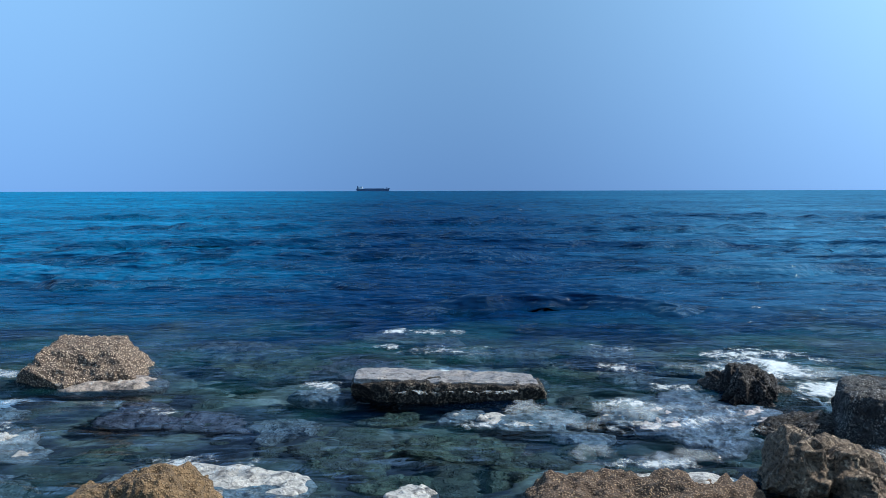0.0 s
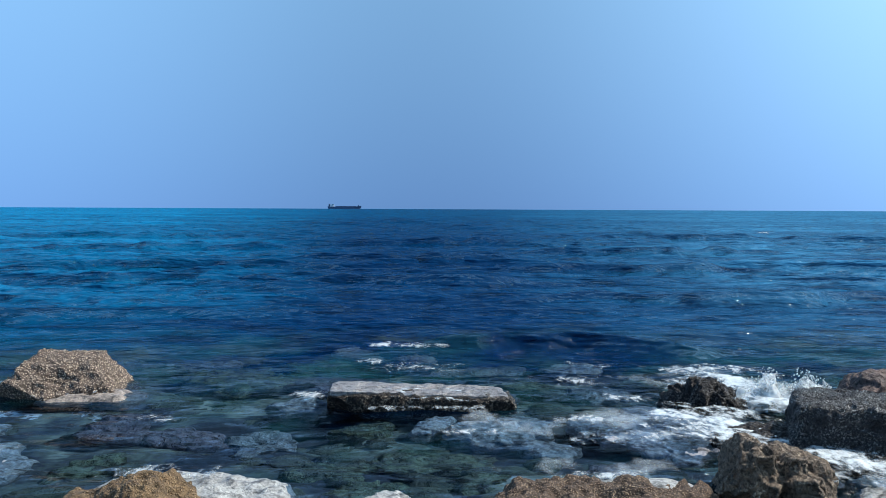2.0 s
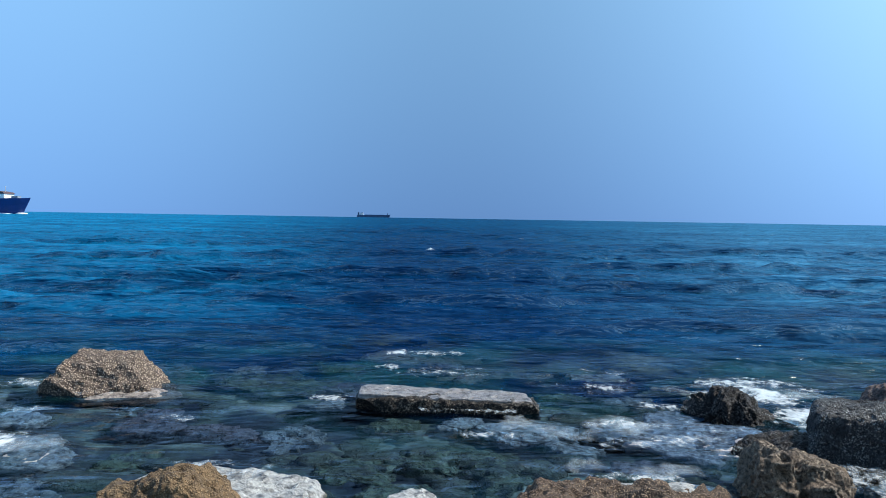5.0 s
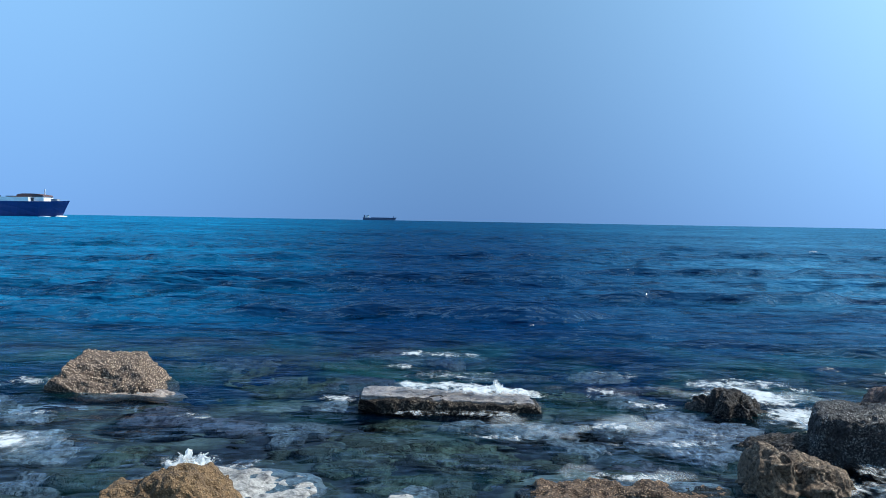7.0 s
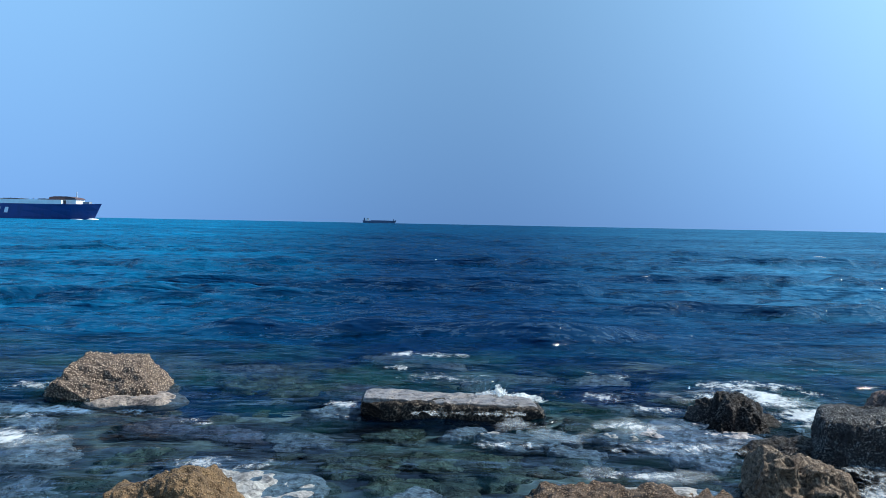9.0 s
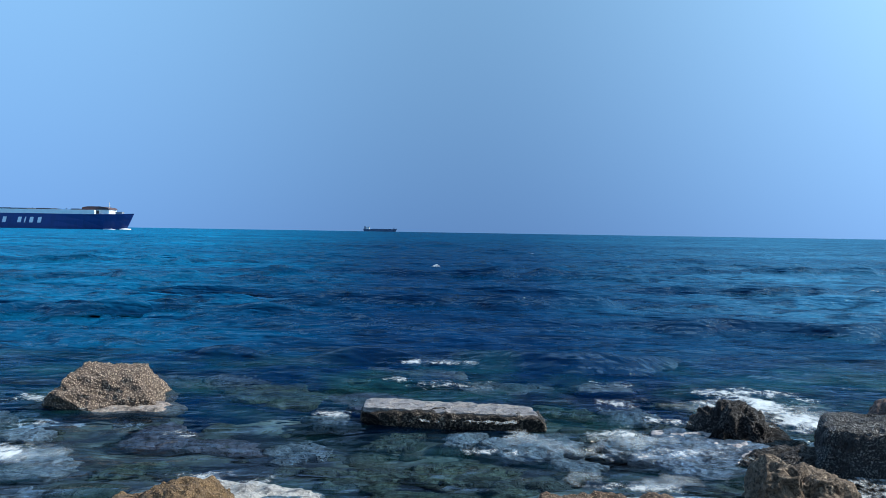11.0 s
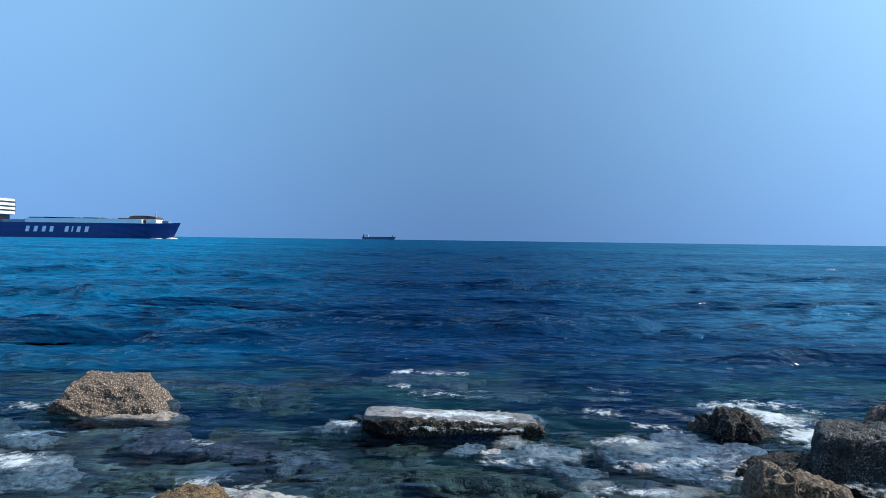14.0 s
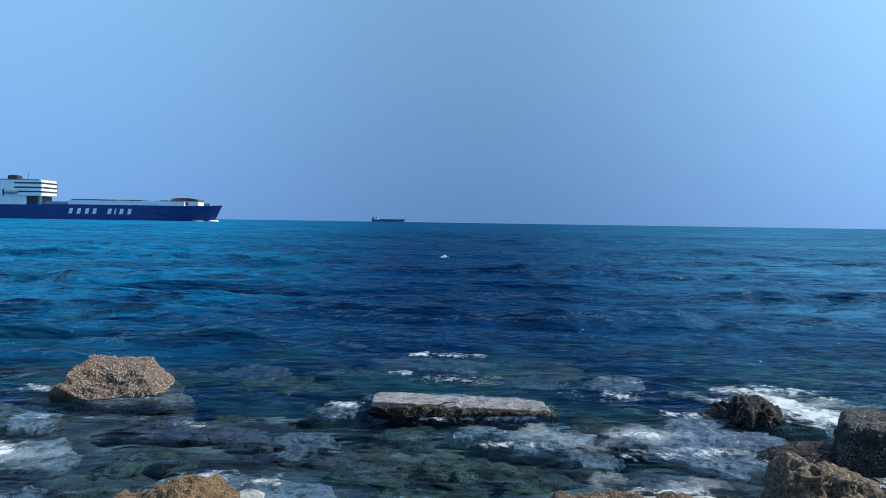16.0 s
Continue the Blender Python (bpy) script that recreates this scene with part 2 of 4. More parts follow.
    # swells: one more dark mix paints the shade of their wave faces
    if least:
        body_c = mix(nt, 0.28, body_c, (0.0005, 0.010, 0.036))
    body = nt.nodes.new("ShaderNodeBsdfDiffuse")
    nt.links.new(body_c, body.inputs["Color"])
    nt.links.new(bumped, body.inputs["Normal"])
    soft1 = node(nt, "ShaderNodeBump", Strength=1.0, Distance=0.030)
    nt.links.new(ripple, soft1.inputs["Height"])
    soft2 = node(nt, "ShaderNodeBump", Strength=1.0, Distance=0.11)
    nt.links.new(mid, soft2.inputs["Height"])
    nt.links.new(soft1.outputs[0], soft2.inputs["Normal"])
    clear = nt.nodes.new("ShaderNodeBsdfRefraction")
    clear.inputs["Color"].default_value = (0.24, 0.41, 0.61, 1)
    clear.inputs["IOR"].default_value, clear.inputs["Roughness"].default_value = 1.33, 0.0
    nt.links.new(soft2.outputs[0], clear.inputs["Normal"])
    depth = calc(nt, "DIVIDE", calc(nt, "SUBTRACT", y, 6.0), 12.0, True)
    wob = calc(nt, "MULTIPLY", calc(nt, "SUBTRACT", noise_tex(nt, co, 0.55, 4.0), 0.5), 0.85)
    opaque = calc(nt, "ADD", ramp(nt, depth, (0.0, (0.03, 0.03, 0.03)), (0.35, (0.12, 0.12, 0.12)),
                                  (0.62, (0.62, 0.62, 0.62)), (0.95, (1, 1, 1))), calc(nt, "ADD", wob, calc(nt, "MULTIPLY", calc(nt, "SUBTRACT", mid, 0.5), 0.7)), True)
    opaque = calc(nt, "MAXIMUM", opaque, least)
    s1 = nt.nodes.new("ShaderNodeMixShader")
    nt.links.new(opaque, s1.inputs[0])
    nt.links.new(clear.outputs[0], s1.inputs[1])
    nt.links.new(body.outputs[0], s1.inputs[2])
    gloss = nt.nodes.new("ShaderNodeBsdfGlossy")
    gloss.inputs["Roughness"].default_value = 0.06
    nt.links.new(bumped, gloss.inputs["Normal"])
    fr = node(nt, "ShaderNodeFresnel", IOR=1.33)
    nt.links.new(bumped, fr.inputs["Normal"])
    s2 = nt.nodes.new("ShaderNodeMixShader")
    shine = ramp(nt, calc(nt, "DIVIDE", y, 400.0, True), (0.015, (0.42, 0.42, 0.42)), (0.036, (0.27, 0.27, 0.27)), (0.10, (0.24, 0.24, 0.24)), (0.6, (0.15, 0.15, 0.15)))
    nt.links.new(calc(nt, "MULTIPLY", fr.outputs[0], shine), s2.inputs[0])
    nt.links.new(s1.outputs[0], s2.inputs[1])
    nt.links.new(gloss.outputs[0], s2.inputs[2])
    nt.links.new(s2.outputs[0], out.inputs[0])
    return m


def foam_material(name, holes, most, lace, fine, bright=(0.46, 0.54, 0.60), sheer=0.0, slope=1.0):
    """Wet white foam, thin and broken."""
    m, nt, bs = material(name)
    out = nt.nodes["Material Output"]
    co = nt.nodes.new("ShaderNodeTexCoord").outputs["Object"]
    n = noise_tex(nt, co, fine, 7.0, 0.75, (1.0, 0.62, 1.0))
    c = ramp(nt, noise_tex(nt, co, 22.0, 3.0), (0.3, bright), (0.68, (0.84, 0.87, 0.88)))
    nt.links.new(c, bs.inputs["Base Color"])
    bs.inputs["Roughness"].default_value = 0.5
    at = nt.nodes.new("ShaderNodeAttribute")
    at.attribute_name = "foam_cover"
    cover = calc(nt, "ADD", calc(nt, "MULTIPLY", calc(nt, "SUBTRACT", at.outputs["Fac"], holes), slope),
                 calc(nt, "MULTIPLY", calc(nt, "SUBTRACT", n, 0.52), lace), True)
    clear = nt.nodes.new("ShaderNodeBsdfTransparent")
    mx = nt.nodes.new("ShaderNodeMixShader")
    nt.links.new(calc(nt, "MULTIPLY", cover, most), mx.inputs[0])
    nt.links.new(clear.outputs[0], mx.inputs[1])
    thin = nt.nodes.new("ShaderNodeBsdfTranslucent")
    nt.links.new(c, thin.inputs["Color"])
    wet = nt.nodes.new("ShaderNodeMixShader")
    wet.inputs[0].default_value = sheer
    nt.links.new(bs.outputs[0], wet.inputs[1])
    nt.links.new(thin.outputs[0], wet.inputs[2])
    nt.links.new(wet.outputs[0], mx.inputs[2])
    nt.links.new(mx.outputs[0], out.inputs[0])
    return m


def paint(name, colour, rough=0.5, streak=0.25):
    m, nt, bs = material(name)
    co = nt.nodes.new("ShaderNodeTexCoord").outputs["Object"]
    g = ramp(nt, noise_tex(nt, co, 0.35, 4.0, 0.6, (1.0, 1.0, 0.3)), (0.3, (1 - streak,) * 3), (0.7, (1.0,) * 3))
    nt.links.new(mix(nt, 1.0, colour, g, "MULTIPLY"), bs.inputs["Base Color"])
    bs.inputs["Roughness"].default_value = rough
    return m


SEABED = seabed_material()
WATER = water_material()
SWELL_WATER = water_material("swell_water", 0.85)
FOAM = foam_material("thin_foam", 0.38, 0.55, 4.6, 13.0)
FOAM_THICK = foam_material("thick_foam", 0.20, 0.72, 4.2, 10.0)
SPRAY_FOAM = foam_material("spray_foam", 0.06, 0.96, 3.0, 15.0, (0.80, 0.84, 0.86), 0.45, 1.5)
FOAM_WHITE = foam_material("white_foam", 0.22, 0.78, 4.4, 11.0, (0.58, 0.66, 0.71), 0.0, 1.0)
FOAM_MILK = foam_material("milky_foam", 0.42, 0.26, 3.4, 3.0)
SPRAY, _nt, _bs = material("spray_white")
_bs.inputs["Base Color"].default_value, _bs.inputs["Roughness"].default_value = (0.86, 0.89, 0.9, 1), 0.35
HULL_BLUE = paint("hull_blue_paint", (0.012, 0.045, 0.20))
SHIP_WHITE = paint("ship_white_paint", (0.88, 0.88, 0.86), 0.5, 0.12)
SHIP_DARK = paint("ship_dark_paint_and_shade", (0.03, 0.035, 0.05))
SHIP_GREY = paint("ship_grey_paint", (0.30, 0.34, 0.38))
SHIP_RUST = paint("ship_dark_red_paint", (0.10, 0.05, 0.05))
# distant tanker: sea haze mixed into its blue-grey paint
HAZED_HULL = paint("far_hull_hazed_paint", (0.075, 0.125, 0.22))
LETTER_WHITE = paint("letter_white_paint", (0.82, 0.84, 0.86), 0.5, 0.05)


# ---- building helpers ----
def part(name, bm, mat, parent=None, label="", smooth=False):
    me = bpy.data.meshes.new(name)
    bm.to_mesh(me)
    bm.free()
    if smooth:
        me.shade_smooth()
    me.materials.append(mat)
    ob = new(name, me)
    ob.parent = parent
    if label:
        ob["label"] = label
    return ob


def mesh_object(name, verts, faces, mat, smooth=True):
    me = bpy.data.meshes.new(name)
    verts, faces = np.asarray(verts, np.float32), np.asarray(faces, np.int32)
    me.vertices.add(len(verts))
    me.vertices.foreach_set("co", verts.ravel())
    me.loops.add(faces.size)
    me.loops.foreach_set("vertex_index", faces.ravel())
    me.polygons.add(len(faces))
    me.polygons.foreach_set("loop_start", np.arange(len(faces), dtype=np.int32) * faces.shape[1])
    me.update(calc_edges=True)
    me.validate()
    if smooth:
        me.shade_smooth()
    me.materials.append(mat)
    return new(name, me)


def lattice(i, seed):
    h = (i[..., 0] * 73856093) ^ (i[..., 1] * 19349663) ^ (i[..., 2] * 83492791) ^ (seed * 2654435)
    h = (h ^ (h >> 13)) * 1274126177
    return ((h ^ (h >> 16)) & 0xFFFF) / 65535.0


def vnoise(p, seed=0):
    p = np.asarray(p, float)
    i = np.floor(p).astype(np.int64)
    f = p - i
    f = f * f * (3 - 2 * f)
    total = 0
    for dx in (0, 1):
        for dy in (0, 1):
            for dz in (0, 1):
                w = (f[..., 0] if dx else 1 - f[..., 0]) * (f[..., 1] if dy else 1 - f[..., 1]) * (f[..., 2] if dz else 1 - f[..., 2])
                total = total + w * lattice(i + np.array([dx, dy, dz]), seed)
    return total * 2 - 1


def fbm(p, seed=0, octaves=4, gain=0.5):
    total, amp = 0, 1.0
    for o in range(octaves):
        total = total + amp * vnoise(np.asarray(p) * 2 ** o, seed + o * 17)
        amp *= gain
    return total


def pits(p, seed=0):
    """Distance to the nearest of scattered points, one to a unit cell."""
    i = np.floor(p).astype(np.int64)
    best = np.full(p.shape[:-1], 9.0)
    for dx in (-1, 0, 1):
        for dy in (-1, 0, 1):
            for dz in (-1, 0, 1):
                c = i + np.array([dx, dy, dz])
                q = c + np.stack([lattice(c, seed + k) for k in (1, 2, 3)], -1)
                best = np.minimum(best, np.linalg.norm(p - q, axis=-1))
    return best


def cube_sphere(n):
    u = np.linspace(-1, 1, n + 1)
    a, b = np.meshgrid(np.tan(u * math.pi / 4), np.tan(u * math.pi / 4), indexing="ij")
    one = np.ones_like(a)
    verts, faces = [], []
    k = np.arange((n + 1) ** 2).reshape(n + 1, n + 1)
    quad = np.stack([k[:-1, :-1], k[1:, :-1], k[1:, 1:], k[:-1, 1:]], -1).reshape(-1, 4)
    for s, (x, y, z) in enumerate(((a, b, one), (b, a, -one), (one, a, b), (-one, b, a), (b, one, a), (a, -one, b))):
        verts.append(np.stack([x, y, z], -1).reshape(-1, 3))
        faces.append(quad + s * (n + 1) ** 2)
    verts, faces = np.concatenate(verts), np.concatenate(faces)
    key = np.round(verts * 1e5).astype(np.int64)
    _, first, back = np.unique(key, axis=0, return_index=True, return_inverse=True)
    return verts[first], back.ravel()[faces]


def boulder(name, centre, size, mat, label, seed, square=3.5, lump=0.10, grit=0.014, cell=0.06, n=64, turn=0.0, lean=(0, 0),
            shape=None, crag=0.06, cuts=(), category="rock", group=""):
    """A weathered boulder: a rounded block, shaped, with lumps, facets and a gritty skin."""
    d, faces = cube_sphere(n)
    p = d / ((np.abs(d) ** square).sum(-1, keepdims=True) ** (1 / square))
    half = np.array(size) / 2
    p = p * half
    if shape:
        p = shape(p, half)
    for *way, d in cuts:
        w = np.array(way) / np.linalg.norm(way)
        p = p - np.clip(p @ w - d, 0, None)[:, None] * w
    out = p / half ** 2
    out /= np.linalg.norm(out, axis=-1, keepdims=True)
    s = float(min(half[:2]))
    p = p + out * (fbm(p / s * 0.9 + seed * 3.1, seed, 3)[:, None] * lump * s)
    p = p + out * (np.abs(fbm(p * 5.0, seed + 5, 3))[:, None] * -0.05 * min(1.0, s * 1.6))
    p = p - out * (np.clip(np.abs(fbm(p * 3.2 + 7, seed + 3, 4, 0.6)) - 0.10, 0, 1)[:, None] * crag * min(1.0, s * 1.6))
    w = pits(p / cell, seed + 9)
    p = p + out * ((0.5 - np.minimum(w, 0.9)) * grit + fbm(p * 22, seed + 7, 2) * grit * 0.5)[:, None]
    ob = mesh_object(name, p, faces, mat)
    ob.matrix_world = pose(*centre, lean[0], lean[1], turn)
    return tagged(ob, label, category, group)


# ---- the sea, the shore and the seabed ----
def ground_height(x, y):
    z = np.interp(y, [-60, -6, 1.5, 4.5, 6.0, 8.0, 11.0, 14.0, 20, 45, 200, 5000],
                  [3.0, 1.0, 0.66, 0.25, -0.22, -0.42, -0.62, -1.1, -2.2, -5.0, -18.0, -60.0])
    near = np.clip(1 - np.abs(y - 8) / 14, 0, 1)
    q = np.stack([x, y, 0 * x], -1)
    return z + near * (0.16 * fbm(q * 0.9, 3, 4) + 0.04 * fbm(q * 4.0, 8, 3))


def build_ground():
    y = np.concatenate([np.linspace(-60, 2, 30)[:-1], np.arange(2, 20, 0.11), np.geomspace(20, 4900, 50)])
    u = np.linspace(-1, 1, 190)
    u = u + 2.5 * u ** 9
    yy, uu = np.meshgrid(y, u, indexing="ij")
    xx = uu * (0.65 * np.abs(yy) + 8)
    v = np.stack([xx, yy, ground_height(xx, yy)], -1).reshape(-1, 3)
    k = np.arange(len(v)).reshape(xx.shape)
    f = np.stack([k[:-1, :-1], k[:-1, 1:], k[1:, 1:], k[1:, :-1]], -1).reshape(-1, 4)
    ob = mesh_object("ground", v, f, SEABED)
    return tagged(ob, "stony shore running down into a mottled olive and grey seabed", "seabed", kind="structure")


def build_sea():
    y = np.concatenate([np.arange(2, 34, 0.075), np.geomspace(34, 420, 400)[:-1], np.geomspace(420, 4960, 70)])
    u = np.linspace(-1, 1, 560)
    u = u + 2.5 * u ** 9
    yy, uu = np.meshgrid(y, u, indexing="ij")
    xx = uu * (0.65 * yy + 8)
    step = np.gradient(y)[:, None]
    rng = np.random.default_rng(11)
    h = np.zeros_like(xx)
    for lam, amp, count in ((24.0, 0.10, 3), (13.0, 0.085, 4), (8.0, 0.085, 4), (5.0, 0.075, 5), (2.6, 0.046, 7), (1.3, 0.026, 8), (0.7, 0.013, 9), (0.4, 0.0060, 9)):
        for _ in range(count):
            l = lam * rng.uniform(0.75, 1.3)
            a = rng.normal(0.15, 0.36)
            k = 2 * math.pi / l
            ph = k * (xx * math.sin(a) + yy * math.cos(a)) + rng.uniform(0, 6.28)
            ph = ph + 0.6 * np.sin(0.31 * xx / lam + rng.uniform(0, 6)) 
            fade = np.clip(l / (3.5 * step) - 0.5, 0, 1) * (np.interp(yy, [25, 70], [0.15, 1.0]) if lam > 10 else 1.0)
            c = np.sin(ph)
            fade = fade * np.interp(yy, [18, 30], [0.25 if lam > 2 else 0.42, 1.0])
            h += fade * amp * 0.62 * (c + 0.35 * np.cos(2 * ph) * -1)
    lumps = 0.75 + 0.5 * vnoise(np.stack([xx / 9, yy / 6, 0 * xx], -1), 4)
    h *= lumps
    v = np.stack([xx, yy, h], -1).reshape(-1, 3)
    k = np.arange(len(v)).reshape(xx.shape)
    f = np.stack([k[:-1, :-1], k[:-1, 1:], k[1:, 1:], k[1:, :-1]], -1).reshape(-1, 4)
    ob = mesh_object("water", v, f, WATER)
    ob.visible_shadow = False
    return tagged(ob, "deep blue choppy sea, clear over the shallows", "sea", kind="structure")


GROUND = build_ground()
SEA = build_sea()


# ---- rocks ----
def shape_ridge(p, half):
    q = p.copy()
    t = np.clip(q[:, 2] / half[2], 0, 1)
    q[:, 0] = q[:, 0] * (1 - 0.45 * t) - 0.12 * t
    q[:, 1] *= 1 - 0.5 * t
    return q


def shape_block(p, half):
    q = p.copy()
    t = q[:, 2] / half[2]
    q[:, 0] += 0.05 * t
    bite = np.clip(q[:, 0] / half[0] - 0.15, 0, 1) * np.clip(-t * 1.2 + 0.2, 0, 1) * (q[:, 1] < 0)
    q[:, 1] += 0.45 * bite
    return q


def shape_brown(p, half):
    q = p.copy()
    t = np.clip(q[:, 2] / half[2], 0, 1)
    x = q[:, 0] / half[0]
    drop = 0.20 * np.clip(x + 0.25, 0, 1) + 0.10 * np.exp(-((x + 0.05) / 0.12) ** 2)
    q[:, 2] -= drop * t
    pit = np.exp(-(((q[:, 0] + 0.33) / 0.095) ** 2 + ((q[:, 1] + 0.10) / 0.13) ** 2))
    q[:, 2] -= 0.16 * pit * (t > 0.5)
    q[:, 1] += 0.10 * np.exp(-((x + 0.02) / 0.10) ** 2) * (q[:, 1] < 0)
    return q


def shape_low(p, half):
    q = p.copy()
    t = np.clip(q[:, 2] / half[2], 0, 1)
    q[:, 2] -= 0.035 * t * np.clip(q[:, 0] / half[0], -0.2, 1)
    return q


def shape_near(p, half):
    q = p.copy()
    t = np.clip(q[:, 2] / half[2], 0, 1)
    q[:, 0] = q[:, 0] * (1 - 0.30 * t) + 0.10 * t
    q[:, 1] *= 1 - 0.25 * t
    q[:, 2] += 0.05 * np.sin(q[:, 0] * 9) * t
    return q


def shape_pad(p, half):
    q = p.copy()
    a = np.arctan2(q[:, 1], q[:, 0])
    edge = np.stack([np.cos(a) * 1.6, np.sin(a) * 1.6, 0 * a + half[0] * 37], -1)
    q[:, :2] *= (1 + 0.38 * fbm(edge, 4, 3))[:, None]
    q[:, 2] = np.where(q[:, 2] > 0, half[2] * np.tanh(q[:, 2] / half[2] * 3.0), q[:, 2])
    return q


boulder("boulder", (-4.19, 11.0, -0.12), (1.54, 1.30, 1.26), TAN_ROCK, "tan barnacled boulder standing alone in shallow sea", 1,
        9.0, 0.06, 0.020, 0.055, 120, 4, crag=0.05,
        cuts=((0.73, 0.0, 0.69, 0.57), (0.08, -0.62, 0.78, 0.51), (-0.45, -0.80, -0.40, 0.55), (-0.80, 0.0, 0.60, 0.70), (0.06, -0.06, 1.0, 0.49), (0.3, -0.9, 0.2, 0.60)))
boulder("rock_ledge", (-3.76, 10.60, -0.145), (1.25, 0.62, 0.36), WASHED_TAN, "pale washed ledge at the foot of the tan boulder", 2,
        3.0, 0.18, 0.010, 0.06, 50, 9, (0, 3), crag=0.03)
slab = tagged(new("stone_slab"), "long flat slab of brown rock, wet top, at the water line", "rock")
slab.matrix_world = pose(0.15, 10.15, -0.07, -2.5, 2.4, 1.0)
# shaded front and sunlit top of the slab painted as two colours
for o in (boulder("slab_body", (0, 0, 0), (2.16, 0.80, 0.44), SLAB_SHADED, "crusted underside, shade in its dark colour", 3, 12.0, 0.03, 0.010, 0.04, 96, crag=0.06, cuts=((0.75, -0.1, 0.65, 0.90), (-0.5, -0.7, -0.5, 0.66))),
          boulder("slab_top", (-0.04, 0.03, 0.185), (2.02, 0.74, 0.10), SLAB_TOP, "smooth wet top, paled as if sunlit", 13, 12.0, 0.015, 0.003, 0.05, 70, crag=0.02)):
    o.parent = slab
    del o["category"]
boulder("boulder", (3.40, 9.78, -0.18), (1.66, 1.15, 1.06), DARK_ROCK, "dark wet mussel-covered rock with surf behind it", 4,
        2.6, 0.20, 0.020, 0.05, 84, -14, shape=shape_ridge, crag=0.16, cuts=((0.60, -0.25, 0.76, 0.42), (-0.75, -0.35, 0.56, 0.42), (-0.1, -0.8, 0.6, 0.44)))
boulder("concrete_block", (4.39, 7.98, -0.045), (1.70, 0.95, 1.12), CONCRETE, "dark grey block of pebbly concrete, edges worn round", 5,
        10.0, 0.025, 0.022, 0.045, 130, -21, (0, -1.0), shape=shape_block)
boulder("boulder", (5.08, 9.15, -0.12), (1.10, 0.9, 1.25), RED_ROCK, "reddish dark rock behind the concrete block", 6,
        3.0, 0.14, 0.016, 0.06, 60, 15)
boulder("boulder", (4.42, 8.72, -0.11), (1.15, 0.6, 1.08), DARK_ROCK, "dark shell-crusted rock leaning on the concrete block", 14,
        3.2, 0.14, 0.026, 0.06, 80, -12, crag=0.12)
boulder("boulder", (3.42, 8.42, -0.22), (1.0, 0.85, 0.74), DARK_ROCK, "low dark pebbly rock beside the concrete block", 7,
        2.8, 0.12, 0.020, 0.04, 70, 20)
boulder("boulder", (2.95, 7.02, -0.09), (1.08, 0.72, 1.02), BROWN_ROCK, "knobbly brown rock with a round hole in its top", 8,
        6.0, 0.09, 0.014, 0.06, 110, -4, shape=shape_brown, crag=0.20, cuts=((-0.55, -0.80, -0.15, 0.42), (0.72, -0.55, 0.40, 0.44), (-0.9, 0.1, 0.35, 0.46)))
boulder("boulder", (1.55, 6.62, -0.21), (1.80, 0.96, 0.68), CRUST_ROCK, "long low rock crusted with brown barnacles", 9,
        6.0, 0.07, 0.022, 0.05, 110, 1, shape=shape_low, crag=0.12)
boulder("rock_ledge", (1.62, 7.10, -0.20), (1.72, 0.40, 0.46), PALE_ROCK, "pale wet ledge along the back of the low rock", 10,
        3.5, 0.12, 0.008, 0.06, 44, 1, crag=0.02)
boulder("boulder", (-2.08, 6.50, -0.19), (1.26, 0.86, 0.90), GOLD_ROCK, "rounded tan rock close to the shore", 11,
        3.4, 0.12, 0.018, 0.05, 100, -6, shape=shape_near, crag=0.12)
boulder("rock_ledge", (-1.74, 7.04, -0.10), (1.7, 0.95, 0.36), PALE_ROCK, "pale flat ledge washed by the sea beside the tan rock", 12,
        3.2, 0.14, 0.008, 0.06, 48, -8, crag=0.02)
for i, (x, y, sx, sy, top) in enumerate(((1.02, 9.15, 0.85, 0.75, -0.03), (1.98, 9.15, 0.62, 0.60, -0.02), (-1.22, 10.2, 0.52, 0.70, 0.02),
                                         (-4.15, 8.05, 1.05, 1.0, 0.0), (-0.18, 6.85, 0.36, 0.34, 0.06), (1.35, 8.50, 0.55, 0.45, -0.05),
                                         (2.35, 12.6, 0.75, 0.9, -0.11), (-0.25, 13.9, 1.9, 0.8, -0.06),
                                         (-4.5, 9.35, 0.6, 0.5, -0.02), (3.95, 7.0, 0.7, 0.6, 0.03), (0.25, 9.35, 0.55, 0.4, -0.05))):
    boulder("sunken_rock", (x, y, top - 0.265), (sx * 1.25, sy * 1.25, 0.44), PALE_ROCK, "pale flat rock just under the water", 30 + i,
            2.0, 0.14, 0.016, 0.07, 40, 23 * i, shape=shape_pad, crag=0.07, group="sunken pale rocks")
boulder("rock_shelf", (2.72, 9.02, -0.255), (1.35, 2.3, 0.46), WASHED_MAUVE, "pale mauve rock shelf with a film of water over it", 61,
        2.6, 0.10, 0.012, 0.07, 60, -12, shape=shape_pad, crag=0.05)
rng = np.random.default_rng(21)
